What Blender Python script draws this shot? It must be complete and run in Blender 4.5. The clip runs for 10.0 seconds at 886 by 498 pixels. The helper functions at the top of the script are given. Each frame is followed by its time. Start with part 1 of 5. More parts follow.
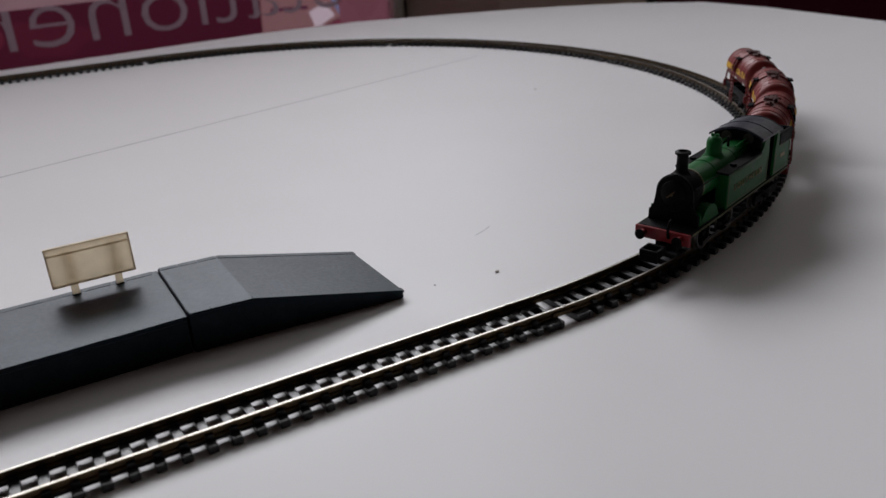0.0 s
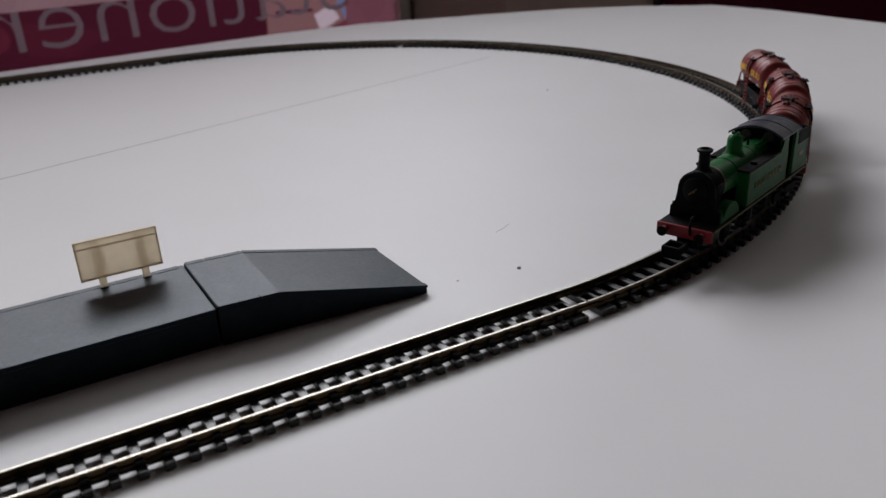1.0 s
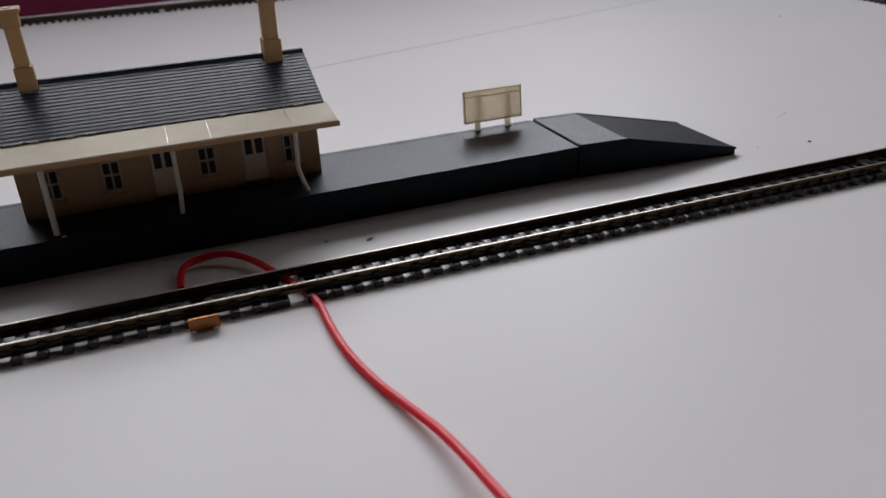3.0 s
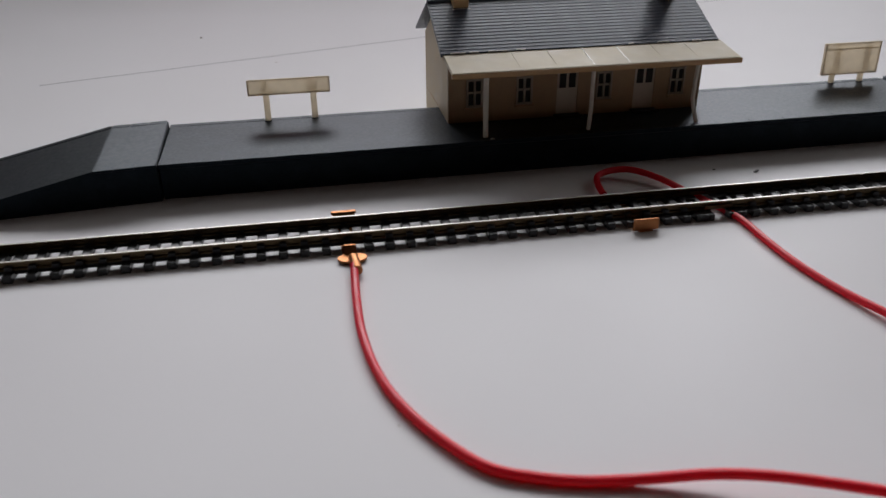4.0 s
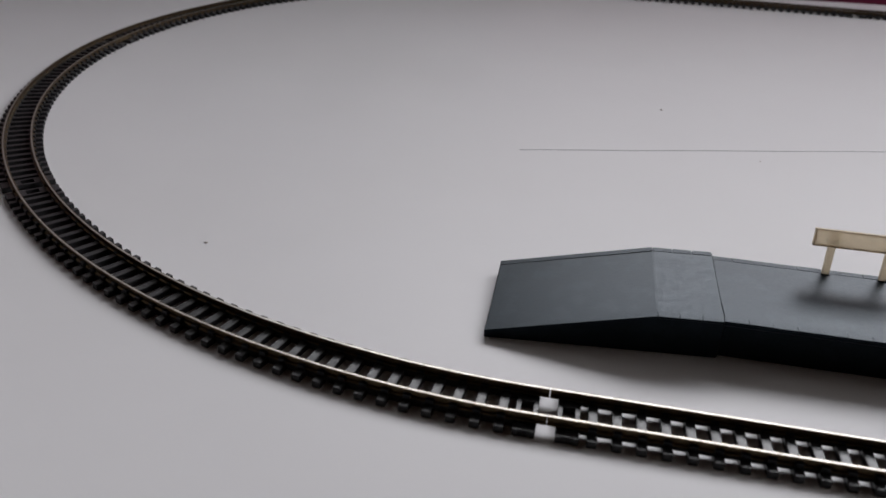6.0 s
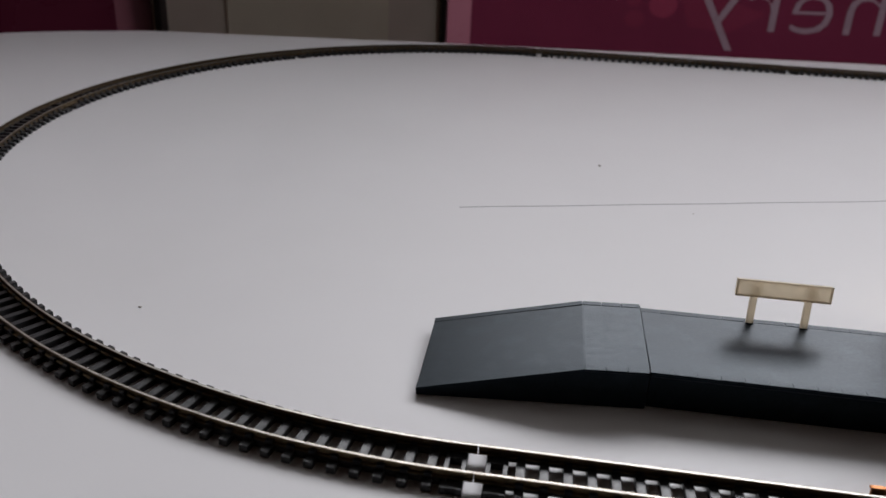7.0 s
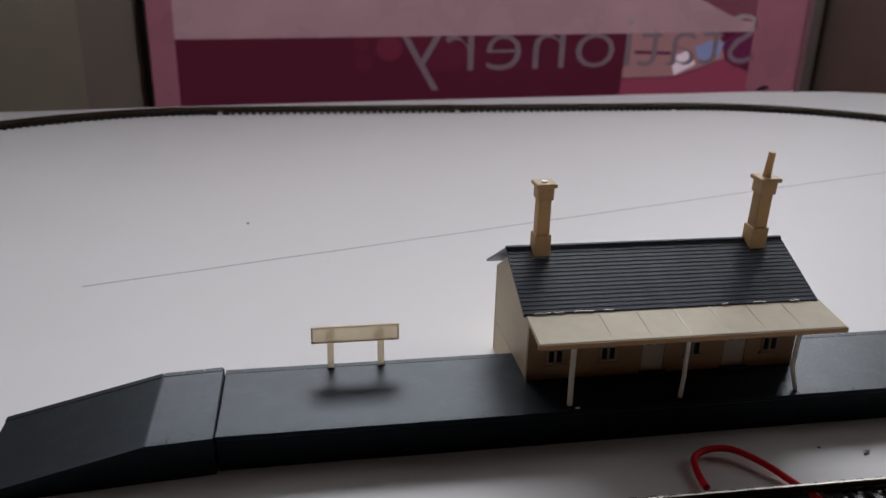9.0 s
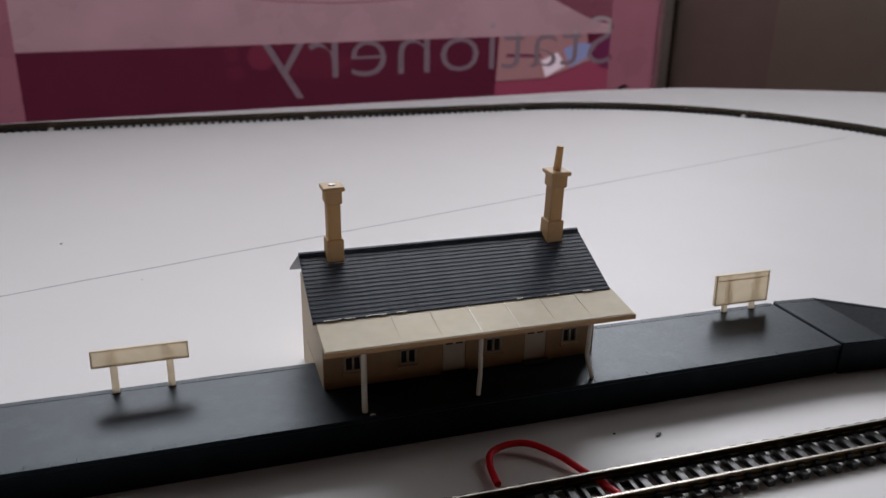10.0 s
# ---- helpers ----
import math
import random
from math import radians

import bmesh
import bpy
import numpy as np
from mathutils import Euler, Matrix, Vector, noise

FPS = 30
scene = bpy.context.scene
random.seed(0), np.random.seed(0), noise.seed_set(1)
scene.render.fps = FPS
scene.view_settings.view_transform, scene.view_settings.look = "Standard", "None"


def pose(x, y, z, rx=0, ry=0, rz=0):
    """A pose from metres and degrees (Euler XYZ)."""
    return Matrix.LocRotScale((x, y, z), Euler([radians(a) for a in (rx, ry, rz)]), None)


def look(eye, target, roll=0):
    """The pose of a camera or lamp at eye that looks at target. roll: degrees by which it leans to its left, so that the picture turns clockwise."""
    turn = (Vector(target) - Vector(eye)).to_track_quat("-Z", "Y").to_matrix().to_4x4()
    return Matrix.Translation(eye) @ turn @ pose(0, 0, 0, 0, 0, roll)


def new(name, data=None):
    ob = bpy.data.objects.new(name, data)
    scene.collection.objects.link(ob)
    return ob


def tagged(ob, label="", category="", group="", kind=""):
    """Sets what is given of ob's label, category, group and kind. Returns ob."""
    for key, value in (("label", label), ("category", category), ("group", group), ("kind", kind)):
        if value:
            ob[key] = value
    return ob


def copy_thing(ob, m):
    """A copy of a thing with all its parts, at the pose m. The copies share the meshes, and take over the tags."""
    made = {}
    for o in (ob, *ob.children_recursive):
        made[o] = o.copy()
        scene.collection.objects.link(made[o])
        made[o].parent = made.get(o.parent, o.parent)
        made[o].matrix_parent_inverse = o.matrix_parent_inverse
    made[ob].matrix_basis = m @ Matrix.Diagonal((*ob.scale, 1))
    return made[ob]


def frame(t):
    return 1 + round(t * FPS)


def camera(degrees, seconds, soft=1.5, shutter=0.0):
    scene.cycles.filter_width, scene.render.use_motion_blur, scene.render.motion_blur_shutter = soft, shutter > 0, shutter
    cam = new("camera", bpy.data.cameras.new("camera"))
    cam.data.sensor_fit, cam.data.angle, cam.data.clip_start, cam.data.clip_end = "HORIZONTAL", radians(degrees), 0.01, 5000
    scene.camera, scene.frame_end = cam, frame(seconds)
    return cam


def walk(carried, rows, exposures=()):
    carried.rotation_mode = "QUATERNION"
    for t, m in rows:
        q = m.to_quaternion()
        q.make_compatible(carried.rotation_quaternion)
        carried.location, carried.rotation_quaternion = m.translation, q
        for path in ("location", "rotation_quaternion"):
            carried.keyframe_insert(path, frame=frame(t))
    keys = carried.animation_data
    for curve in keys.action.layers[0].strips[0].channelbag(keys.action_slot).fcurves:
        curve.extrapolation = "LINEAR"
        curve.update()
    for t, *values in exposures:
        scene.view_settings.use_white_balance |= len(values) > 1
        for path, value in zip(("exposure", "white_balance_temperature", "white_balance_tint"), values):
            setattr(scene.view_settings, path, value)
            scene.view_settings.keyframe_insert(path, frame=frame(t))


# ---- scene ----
from mathutils import geometry

cam = camera(57.9, 10.0)
cam.data.dof.use_dof, cam.data.dof.focus_distance, cam.data.dof.aperture_fstop = True, 0.25, 24.0
PATH = [
    (0, (0.085, -0.197, 0.107), (0.995, 1.397, -0.689), -3.2),
    (0.5, (0.084, -0.197, 0.111), (0.995, 1.402, -0.673), -2.5),
    (1, (0.078, -0.196, 0.106), (0.986, 1.403, -0.682), -3.0),
    (1.5, (0.067, -0.199, 0.105), (0.944, 1.405, -0.705), -3.0),
    (2, (0.04, -0.207, 0.1), (0.865, 1.405, -0.749), -3.2),
    (2.2, (0.029, -0.208, 0.093), (0.815, 1.429, -0.745), -3.8),
    (3.3, (-0.038, -0.228, 0.1), (0.512, 1.47, -0.801), -2.2),
    (3.5, (-0.059, -0.222, 0.096), (0.443, 1.478, -0.83), -1.9),
    (4, (-0.1, -0.228, 0.098), (0.227, 1.505, -0.845), -0.4),
    (4.5, (-0.125, -0.23, 0.091), (-0.069, 1.566, -0.788), -0.9),
    (5, (-0.147, -0.219, 0.091), (-0.292, 1.557, -0.817), 1.3),
    (5.5, (-0.187, -0.191, 0.11), (-0.466, 1.535, -0.861), 3.8),
    (6.8, (-0.177, -0.181, 0.125), (-0.433, 1.605, -0.738), 1.7),
    (7, (-0.175, -0.184, 0.124), (-0.389, 1.623, -0.704), 2.7),
    (7.5, (-0.167, -0.187, 0.129), (-0.32, 1.662, -0.617), 1.6),
    (8, (-0.15, -0.191, 0.134), (-0.164, 1.689, -0.549), 1.0),
    (8.5, (-0.133, -0.189, 0.132), (0.023, 1.678, -0.568), 1.6),
    (9, (-0.114, -0.187, 0.133), (0.211, 1.654, -0.578), 1.4),
    (9.5, (-0.099, -0.187, 0.132), (0.366, 1.631, -0.561), 1.5),
    (10, (-0.083, -0.189, 0.131), (0.498, 1.596, -0.559), 1.0),
]
EXPOSURES = [(0.0, 0.0), (2.2, 0.0), (5.7, 0.05), (6.8, 0.18), (7.5, 0.10), (8.5, 0.08), (9.2, 0.20), (10.0, 0.32)]
walk(cam, [(t, look(eye, target, roll)) for t, eye, target, roll in PATH], EXPOSURES)

# ---------------------------------------------------------------- light
world = bpy.data.worlds.new("sky")
scene.world = world
world.use_nodes = True
wn = world.node_tree.nodes
sky = wn.new("ShaderNodeTexSky")
sky.sky_type = "NISHITA"
sky.sun_disc = False
sky.sun_elevation = radians(40)
sky.sun_rotation = radians(0)
world.node_tree.links.new(sky.outputs[0], wn["Background"].inputs[0])
wn["Background"].inputs[1].default_value = 0.05


def area(name, eye, target, sx, sy, watts, colour):
    data = bpy.data.lights.new(name, "AREA")
    data.shape, data.size, data.size_y, data.energy, data.color = "RECTANGLE", sx, sy, watts, colour
    ob = new(name, data)
    ob.matrix_world = look(eye, target)
    return ob


# daylight through the tall shop window above the printed film
area("window_daylight", (0.75, 3.30, 2.15), (0.10, -0.3, 0.0), 4.5, 1.6, 222.0, (0.958, 0.960, 1.0))
# fill lamps added inside the room, in place of daylight over the side panes
area("side_fill_lamp", (-1.30, 0.90, 1.15), (0.40, -0.15, 0.0), 1.0, 0.8, 2.6, (1.0, 0.96, 0.94))
area("far_fill_lamp", (1.50, 0.30, 1.00), (0.10, -0.05, 0.0), 0.9, 0.8, 3.2, (1.0, 0.96, 0.94))
# daylight behind the translucent film
area("street_daylight", (0.25, 1.62, 0.95), (0.25, 1.10, 0.0), 1.9, 0.5, 1.3, (0.96, 0.97, 1.0))

# ---------------------------------------------------------------- materials


def node_material(name, base, rough=0.5, metal=0.0, vary=0.15, scale=300.0, bump=0.0, bump_scale=900.0, spec=0.5,
                  coat=0.0, tint=None, dirt=None, dirt_amount=0.0, dirt_scale=60.0, random_tint=0.0, rough_vary=0.1):
    m = bpy.data.materials.new(name)
    m.use_nodes = True
    nt = m.node_tree
    n, l = nt.nodes, nt.links
    b = n["Principled BSDF"]
    tc = n.new("ShaderNodeTexCoord")
    fine = n.new("ShaderNodeTexNoise")
    fine.inputs["Scale"].default_value, fine.inputs["Detail"].default_value = scale, 5.0
    l.new(tc.outputs["Object"], fine.inputs["Vector"])
    ramp = n.new("ShaderNodeMapRange")
    ramp.inputs["From Min"].default_value, ramp.inputs["From Max"].default_value = 0.3, 0.7
    ramp.inputs["To Min"].default_value, ramp.inputs["To Max"].default_value = 1.0 - vary, 1.0 + vary
    l.new(fine.outputs["Fac"], ramp.inputs["Value"])
    mul = n.new("ShaderNodeVectorMath")
    mul.operation = "SCALE"
    mul.inputs[0].default_value = base
    l.new(ramp.outputs[0], mul.inputs["Scale"])
    colour = mul.outputs[0]
    if random_tint:
        info = n.new("ShaderNodeObjectInfo")
        r2 = n.new("ShaderNodeMapRange")
        r2.inputs["To Min"].default_value, r2.inputs["To Max"].default_value = 1.0 - random_tint, 1.0 + random_tint
        l.new(info.outputs["Random"], r2.inputs["Value"])
        m2 = n.new("ShaderNodeVectorMath")
        m2.operation = "SCALE"
        l.new(colour, m2.inputs[0])
        l.new(r2.outputs[0], m2.inputs["Scale"])
        colour = m2.outputs[0]
    if dirt:
        big = n.new("ShaderNodeTexNoise")
        big.inputs["Scale"].default_value, big.inputs["Detail"].default_value = dirt_scale, 6.0
        l.new(tc.outputs["Object"], big.inputs["Vector"])
        dr = n.new("ShaderNodeMapRange")
        dr.inputs["From Min"].default_value, dr.inputs["From Max"].default_value = 0.48, 0.72
        dr.inputs["To Max"].default_value = dirt_amount
        l.new(big.outputs["Fac"], dr.inputs["Value"])
        mix = n.new("ShaderNodeMix")
        mix.data_type = "RGBA"
        l.new(dr.outputs[0], mix.inputs["Factor"])
        l.new(colour, mix.inputs["A"])
        mix.inputs["B"].default_value = (*dirt, 1)
        colour = mix.outputs["Result"]
    l.new(colour, b.inputs["Base Color"])
    rr = n.new("ShaderNodeMapRange")
    rr.inputs["From Min"].default_value, rr.inputs["From Max"].default_value = 0.3, 0.7
    rr.inputs["To Min"].default_value, rr.inputs["To Max"].default_value = max(0.02, rough - rough_vary), min(1.0, rough + rough_vary)
    l.new(fine.outputs["Fac"], rr.inputs["Value"])
    l.new(rr.outputs[0], b.inputs["Roughness"])
    b.inputs["Metallic"].default_value = metal
    b.inputs["Specular IOR Level"].default_value = spec
    b.inputs["Coat Weight"].default_value = coat
    if tint:
        b.inputs["Specular Tint"].default_value = (*tint, 1)
    if bump:
        bn = n.new("ShaderNodeTexNoise")
        bn.inputs["Scale"].default_value, bn.inputs["Detail"].default_value = bump_scale, 3.0
        l.new(tc.outputs["Object"], bn.inputs["Vector"])
        bp = n.new("ShaderNodeBump")
        bp.inputs["Strength"].default_value, bp.inputs["Distance"].default_value = bump, 0.0003
        l.new(bn.outputs["Fac"], bp.inputs["Height"])
        l.new(bp.outputs[0], b.inputs["Normal"])
    return m


M_TABLE = node_material("white_laminate", (0.73, 0.722, 0.735), 0.45, spec=0.16, vary=0.012, scale=25, bump=0.03, bump_scale=1400, dirt=(0.62, 0.60, 0.58), dirt_amount=0.10, dirt_scale=7, rough_vary=0.04)
M_METAL_LEG = node_material("table_leg_steel", (0.3, 0.3, 0.31), 0.4, metal=0.8)
M_PLATFORM = node_material("grey_painted_platform", (0.0050, 0.0072, 0.0098), 0.40, spec=0.21, tint=(0.60, 0.82, 1.0), rough_vary=0.06, vary=0.3, scale=900, bump=0.12, bump_scale=1900, dirt=(0.016, 0.021, 0.027), dirt_amount=0.6, dirt_scale=130)
M_COPING = node_material("platform_coping", (0.0060, 0.0084, 0.0112), 0.40, spec=0.21, tint=(0.60, 0.82, 1.0), rough_vary=0.03, vary=0.2, scale=900, bump=0.25, bump_scale=2600, random_tint=0.06)
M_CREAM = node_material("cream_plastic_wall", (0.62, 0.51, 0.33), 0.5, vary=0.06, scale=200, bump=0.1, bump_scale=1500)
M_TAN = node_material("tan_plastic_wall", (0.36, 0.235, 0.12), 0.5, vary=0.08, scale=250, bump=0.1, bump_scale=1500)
M_CANOPY = node_material("cream_canopy_plastic", (0.66, 0.59, 0.455), 0.62, spec=0.18, vary=0.05, scale=150, dirt=(0.74, 0.69, 0.58), dirt_amount=0.35, dirt_scale=210)
M_FASCIA = node_material("canopy_fascia", (0.48, 0.29, 0.12), 0.45, vary=0.08)
M_GLUE = node_material("dried_white_glue", (0.8, 0.78, 0.74), 0.3, vary=0.05)
M_SLATE = node_material("dark_slate_roof_plastic", (0.044, 0.060, 0.092), 0.38, vary=0.25, scale=800, bump=0.2, bump_scale=2200, spec=0.62, random_tint=0.10, dirt=(0.07, 0.095, 0.13), dirt_amount=0.4, dirt_scale=240)
M_WINDOW_FRAME = node_material("white_window_plastic", (0.68, 0.64, 0.55), 0.45, vary=0.04)
M_FRAME = node_material("buff_window_plastic", (0.34, 0.28, 0.21), 0.5, vary=0.05)
M_DOOR = node_material("cream_door_plastic", (0.54, 0.47, 0.37), 0.45, vary=0.05)
M_DARK = node_material("dark_interior", (0.02, 0.018, 0.016), 0.8)
M_SLEEPER = node_material("black_plastic_sleeper", (0.013, 0.014, 0.017), 0.38, spec=0.5, vary=0.2, scale=900, bump=0.2, bump_scale=3000, random_tint=0.2)
M_RAIL = node_material("nickel_silver_rail", (0.40, 0.38, 0.35), 0.42, metal=1.0, vary=0.12, scale=500, rough_vary=0.05)
M_RAIL_SIDE = node_material("tarnished_rail", (0.105, 0.074, 0.040), 0.40, metal=0.85, vary=0.2, scale=500)
M_COPPER = node_material("copper_clip", (0.42, 0.18, 0.075), 0.46, metal=1.0, vary=0.12, scale=500)
M_PENCIL = node_material("pencil_grey", (0.33, 0.33, 0.34), 0.7, vary=0.25, scale=500)
M_CRUMB = node_material("dark_crumb", (0.44, 0.40, 0.37), 0.8, vary=0.4, scale=1500)
M_STAIN = node_material("yellow_stain", (0.72, 0.695, 0.56), 0.5, vary=0.05)
M_GREEN = node_material("green_loco_paint", (0.007, 0.095, 0.020), 0.42, spec=0.16, vary=0.12, scale=300, rough_vary=0.06)
M_BLACK = node_material("black_loco_paint", (0.0025, 0.0022, 0.0032), 0.55, spec=0.07, vary=0.2, scale=500, dirt=(0.009, 0.008, 0.010), dirt_amount=0.35, dirt_scale=300)
M_ROOFGREY = node_material("black_cab_roof_paint", (0.014, 0.015, 0.030), 0.42, spec=0.35, vary=0.15, scale=400)
M_COAL = node_material("coal", (0.02, 0.02, 0.024), 0.35, vary=0.4, scale=900, bump=0.6, bump_scale=1500)
M_REDBEAM = node_material("red_buffer_beam", (0.21, 0.011, 0.016), 0.45, vary=0.15, scale=500)
M_LINING = node_material("yellow_lining", (0.12, 0.12, 0.05), 0.5, vary=0.1)
M_LETTER = node_material("gold_lettering", (0.22, 0.19, 0.08), 0.5, vary=0.08)
M_YELLOW = node_material("yellow_lettering", (0.72, 0.44, 0.05), 0.5, vary=0.1)
M_WHITE = node_material("white_marking", (0.75, 0.73, 0.72), 0.5, vary=0.05)
M_WAGON = node_material("maroon_tank_paint", (0.19, 0.026, 0.026), 0.46, spec=0.3, vary=0.12, scale=300, bump=0.08, bump_scale=1500, dirt=(0.17, 0.03, 0.03), dirt_amount=0.5, dirt_scale=120)
M_WAGON_DARK = node_material("dark_maroon_fittings", (0.055, 0.012, 0.012), 0.5, spec=0.25, vary=0.2, scale=500)
M_STEEL = node_material("steel_tyre", (0.16, 0.155, 0.15), 0.45, metal=1.0)
M_PIER = node_material("beige_wall_panel", (0.76, 0.685, 0.625), 0.6, vary=0.05, scale=12, dirt=(0.66, 0.59, 0.53), dirt_amount=0.4, dirt_scale=5)
M_PIER_LIGHT = node_material("pale_wall_area", (0.85, 0.81, 0.69), 0.6, vary=0.04, scale=12)
M_POST = node_material("black_window_gasket", (0.02, 0.017, 0.018), 0.5)
M_ALU = node_material("aluminium_window_post", (0.88, 0.87, 0.865), 0.35, metal=0.0)
# unseen room surfaces, kept dark brown so their bounce stays weak and warm
M_ROOM = node_material("dark_brown_wall", (0.075, 0.042, 0.023), 0.8, vary=0.06, scale=4)
M_CEIL = node_material("dark_brown_ceiling", (0.085, 0.055, 0.036), 0.8, vary=0.04, scale=4)
M_FLOOR = node_material("dark_brown_floor", (0.05, 0.035, 0.025), 0.9, vary=0.25, scale=40)


def translucent_plastic(name, base, amount, rough=0.42, scale=300, vary=0.05):
    m = node_material(name, base, rough, vary=vary, scale=scale)
    n, l = m.node_tree.nodes, m.node_tree.links
    tr = n.new("ShaderNodeBsdfTranslucent")
    l.new(n["Principled BSDF"].inputs["Base Color"].links[0].from_socket, tr.inputs["Color"])
    mx = n.new("ShaderNodeMixShader")
    mx.inputs[0].default_value = amount
    l.new(n["Principled BSDF"].outputs[0], mx.inputs[1])
    l.new(tr.outputs[0], mx.inputs[2])
    l.new(mx.outputs[0], n["Material Output"].inputs["Surface"])
    return m


M_MAROON = translucent_plastic("maroon_window_film", (0.0432, 0.0058, 0.0137), 0.7, 0.25, 11, 0.09)
M_PINK = translucent_plastic("pale_pink_window_film", (0.1800, 0.1030, 0.1166), 0.7, 0.3, 11, 0.09)
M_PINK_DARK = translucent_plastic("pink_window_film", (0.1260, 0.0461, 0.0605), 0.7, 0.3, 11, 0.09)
M_FILM_LETTER = translucent_plastic("frosted_film_letters", (0.0850, 0.0576, 0.0677), 0.7, 0.3, 20)
M_FILM_LETTER_PALE = translucent_plastic("frosted_film_letters_on_pink", (0.1476, 0.1094, 0.1152), 0.7, 0.3, 20)
M_FILM_PALE = translucent_plastic("pale_grey_film_reflection", (0.1656, 0.1368, 0.1368), 0.7, 0.3, 20)
M_WIRE = translucent_plastic("red_wire_insulation", (0.90, 0.020, 0.050), 0.3, 0.42, 200)
M_STONE = translucent_plastic("cream_chimney_plastic", (0.66, 0.49, 0.28), 0.4, 0.5, 400)
M_ROSE = translucent_plastic("rose_window_film", (0.0828, 0.0259, 0.0374), 0.7, 0.3, 8)
M_SIGN = translucent_plastic("cream_sign_plastic", (0.87, 0.81, 0.70), 0.62)


def see_through(name, base, clear):
    """Film that lets a share of what lies beyond it show."""
    m = translucent_plastic(name, base, 0.7, 0.25, 11, 0.09)
    n, l = m.node_tree.nodes, m.node_tree.links
    tr = n.new("ShaderNodeBsdfTransparent")
    mx = n.new("ShaderNodeMixShader")
    mx.inputs[0].default_value = clear
    l.new(n["Material Output"].inputs["Surface"].links[0].from_socket, mx.inputs[1])
    l.new(tr.outputs[0], mx.inputs[2])
    l.new(mx.outputs[0], n["Material Output"].inputs["Surface"])
    return m


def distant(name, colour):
    """Flat colour for things beyond the window; it glows in place of daylight on them."""
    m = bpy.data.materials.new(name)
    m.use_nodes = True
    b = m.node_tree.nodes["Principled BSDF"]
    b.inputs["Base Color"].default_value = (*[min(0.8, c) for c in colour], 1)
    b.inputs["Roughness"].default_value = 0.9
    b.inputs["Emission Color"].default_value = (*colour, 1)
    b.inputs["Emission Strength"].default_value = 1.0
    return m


M_MAROON_CLEAR = see_through("maroon_see_through_window_film", (0.048, 0.0062, 0.0152), 0.2)
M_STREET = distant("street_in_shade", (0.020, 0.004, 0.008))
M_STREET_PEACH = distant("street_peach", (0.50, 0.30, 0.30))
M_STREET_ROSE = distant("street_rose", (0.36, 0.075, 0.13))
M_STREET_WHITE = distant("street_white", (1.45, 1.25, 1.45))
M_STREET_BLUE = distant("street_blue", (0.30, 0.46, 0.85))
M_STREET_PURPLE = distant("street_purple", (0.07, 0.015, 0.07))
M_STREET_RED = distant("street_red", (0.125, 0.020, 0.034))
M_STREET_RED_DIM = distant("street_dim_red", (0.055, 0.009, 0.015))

# ---------------------------------------------------------------- mesh helpers


def part(name, bm, material, parent=None, label="", smooth=False):
    me = bpy.data.meshes.new(name)
    bmesh.ops.recalc_face_normals(bm, faces=bm.faces)
    if smooth:
        for f in bm.faces:
            f.smooth = True
    bm.to_mesh(me)
    bm.free()
    if smooth:
        me.set_sharp_from_angle(angle=radians(38))
    me.materials.append(material)
    ob = new(name, me)
    if parent:
        ob.parent = parent
    if label:
        tagged(ob, label=label)
    return ob


def piece(name, mesh, parent, m):
    ob = new(name, mesh)
    ob.parent = parent
    ob.matrix_basis = m
    return ob


def mesh_of(name, bm, material):
    bmesh.ops.recalc_face_normals(bm, faces=bm.faces)
    me = bpy.data.meshes.new(name)
    bm.to_mesh(me)
    bm.free()
    me.materials.append(material)
    return me


def box(bm, x0, x1, y0, y1, z0, z1, bevel=0.0, m=None):
    vs = [bm.verts.new((x, y, z)) for x in (x0, x1) for y in (y0, y1) for z in (z0, z1)]
    fs = [bm.faces.new([vs[i] for i in q]) for q in ((0, 1, 3, 2), (4, 6, 7, 5), (0, 4, 5, 1), (2, 3, 7, 6), (0, 2, 6, 4), (1, 5, 7, 3))]
    if bevel:
        r = bmesh.ops.bevel(bm, geom=list({e for f in fs for e in f.edges}), offset=bevel, segments=1, affect="EDGES")
        vs = list({v for v in vs if v.is_valid} | {v for v in r["verts"] if v.is_valid})
    if m is not None:
        bmesh.ops.transform(bm, matrix=m, verts=vs)
    return vs


def prism(bm, poly, d0, d1, axis="y", bevel=0.0):
    """A polygon, drawn across the axis, drawn out from d0 to d1."""
    def at(p, d):
        return {"y": (p[0], d, p[1]), "x": (d, p[0], p[1]), "z": (p[0], p[1], d)}[axis]
    a = [bm.verts.new(at(p, d0)) for p in poly]
    b = [bm.verts.new(at(p, d1)) for p in poly]
    k = len(poly)
    fs = [bm.faces.new(a), bm.faces.new(b[::-1])] + [bm.faces.new((a[i], a[(i + 1) % k], b[(i + 1) % k], b[i])) for i in range(k)]
    if bevel:
        bmesh.ops.bevel(bm, geom=list({e for f in fs for e in f.edges}), offset=bevel, segments=1, affect="EDGES")


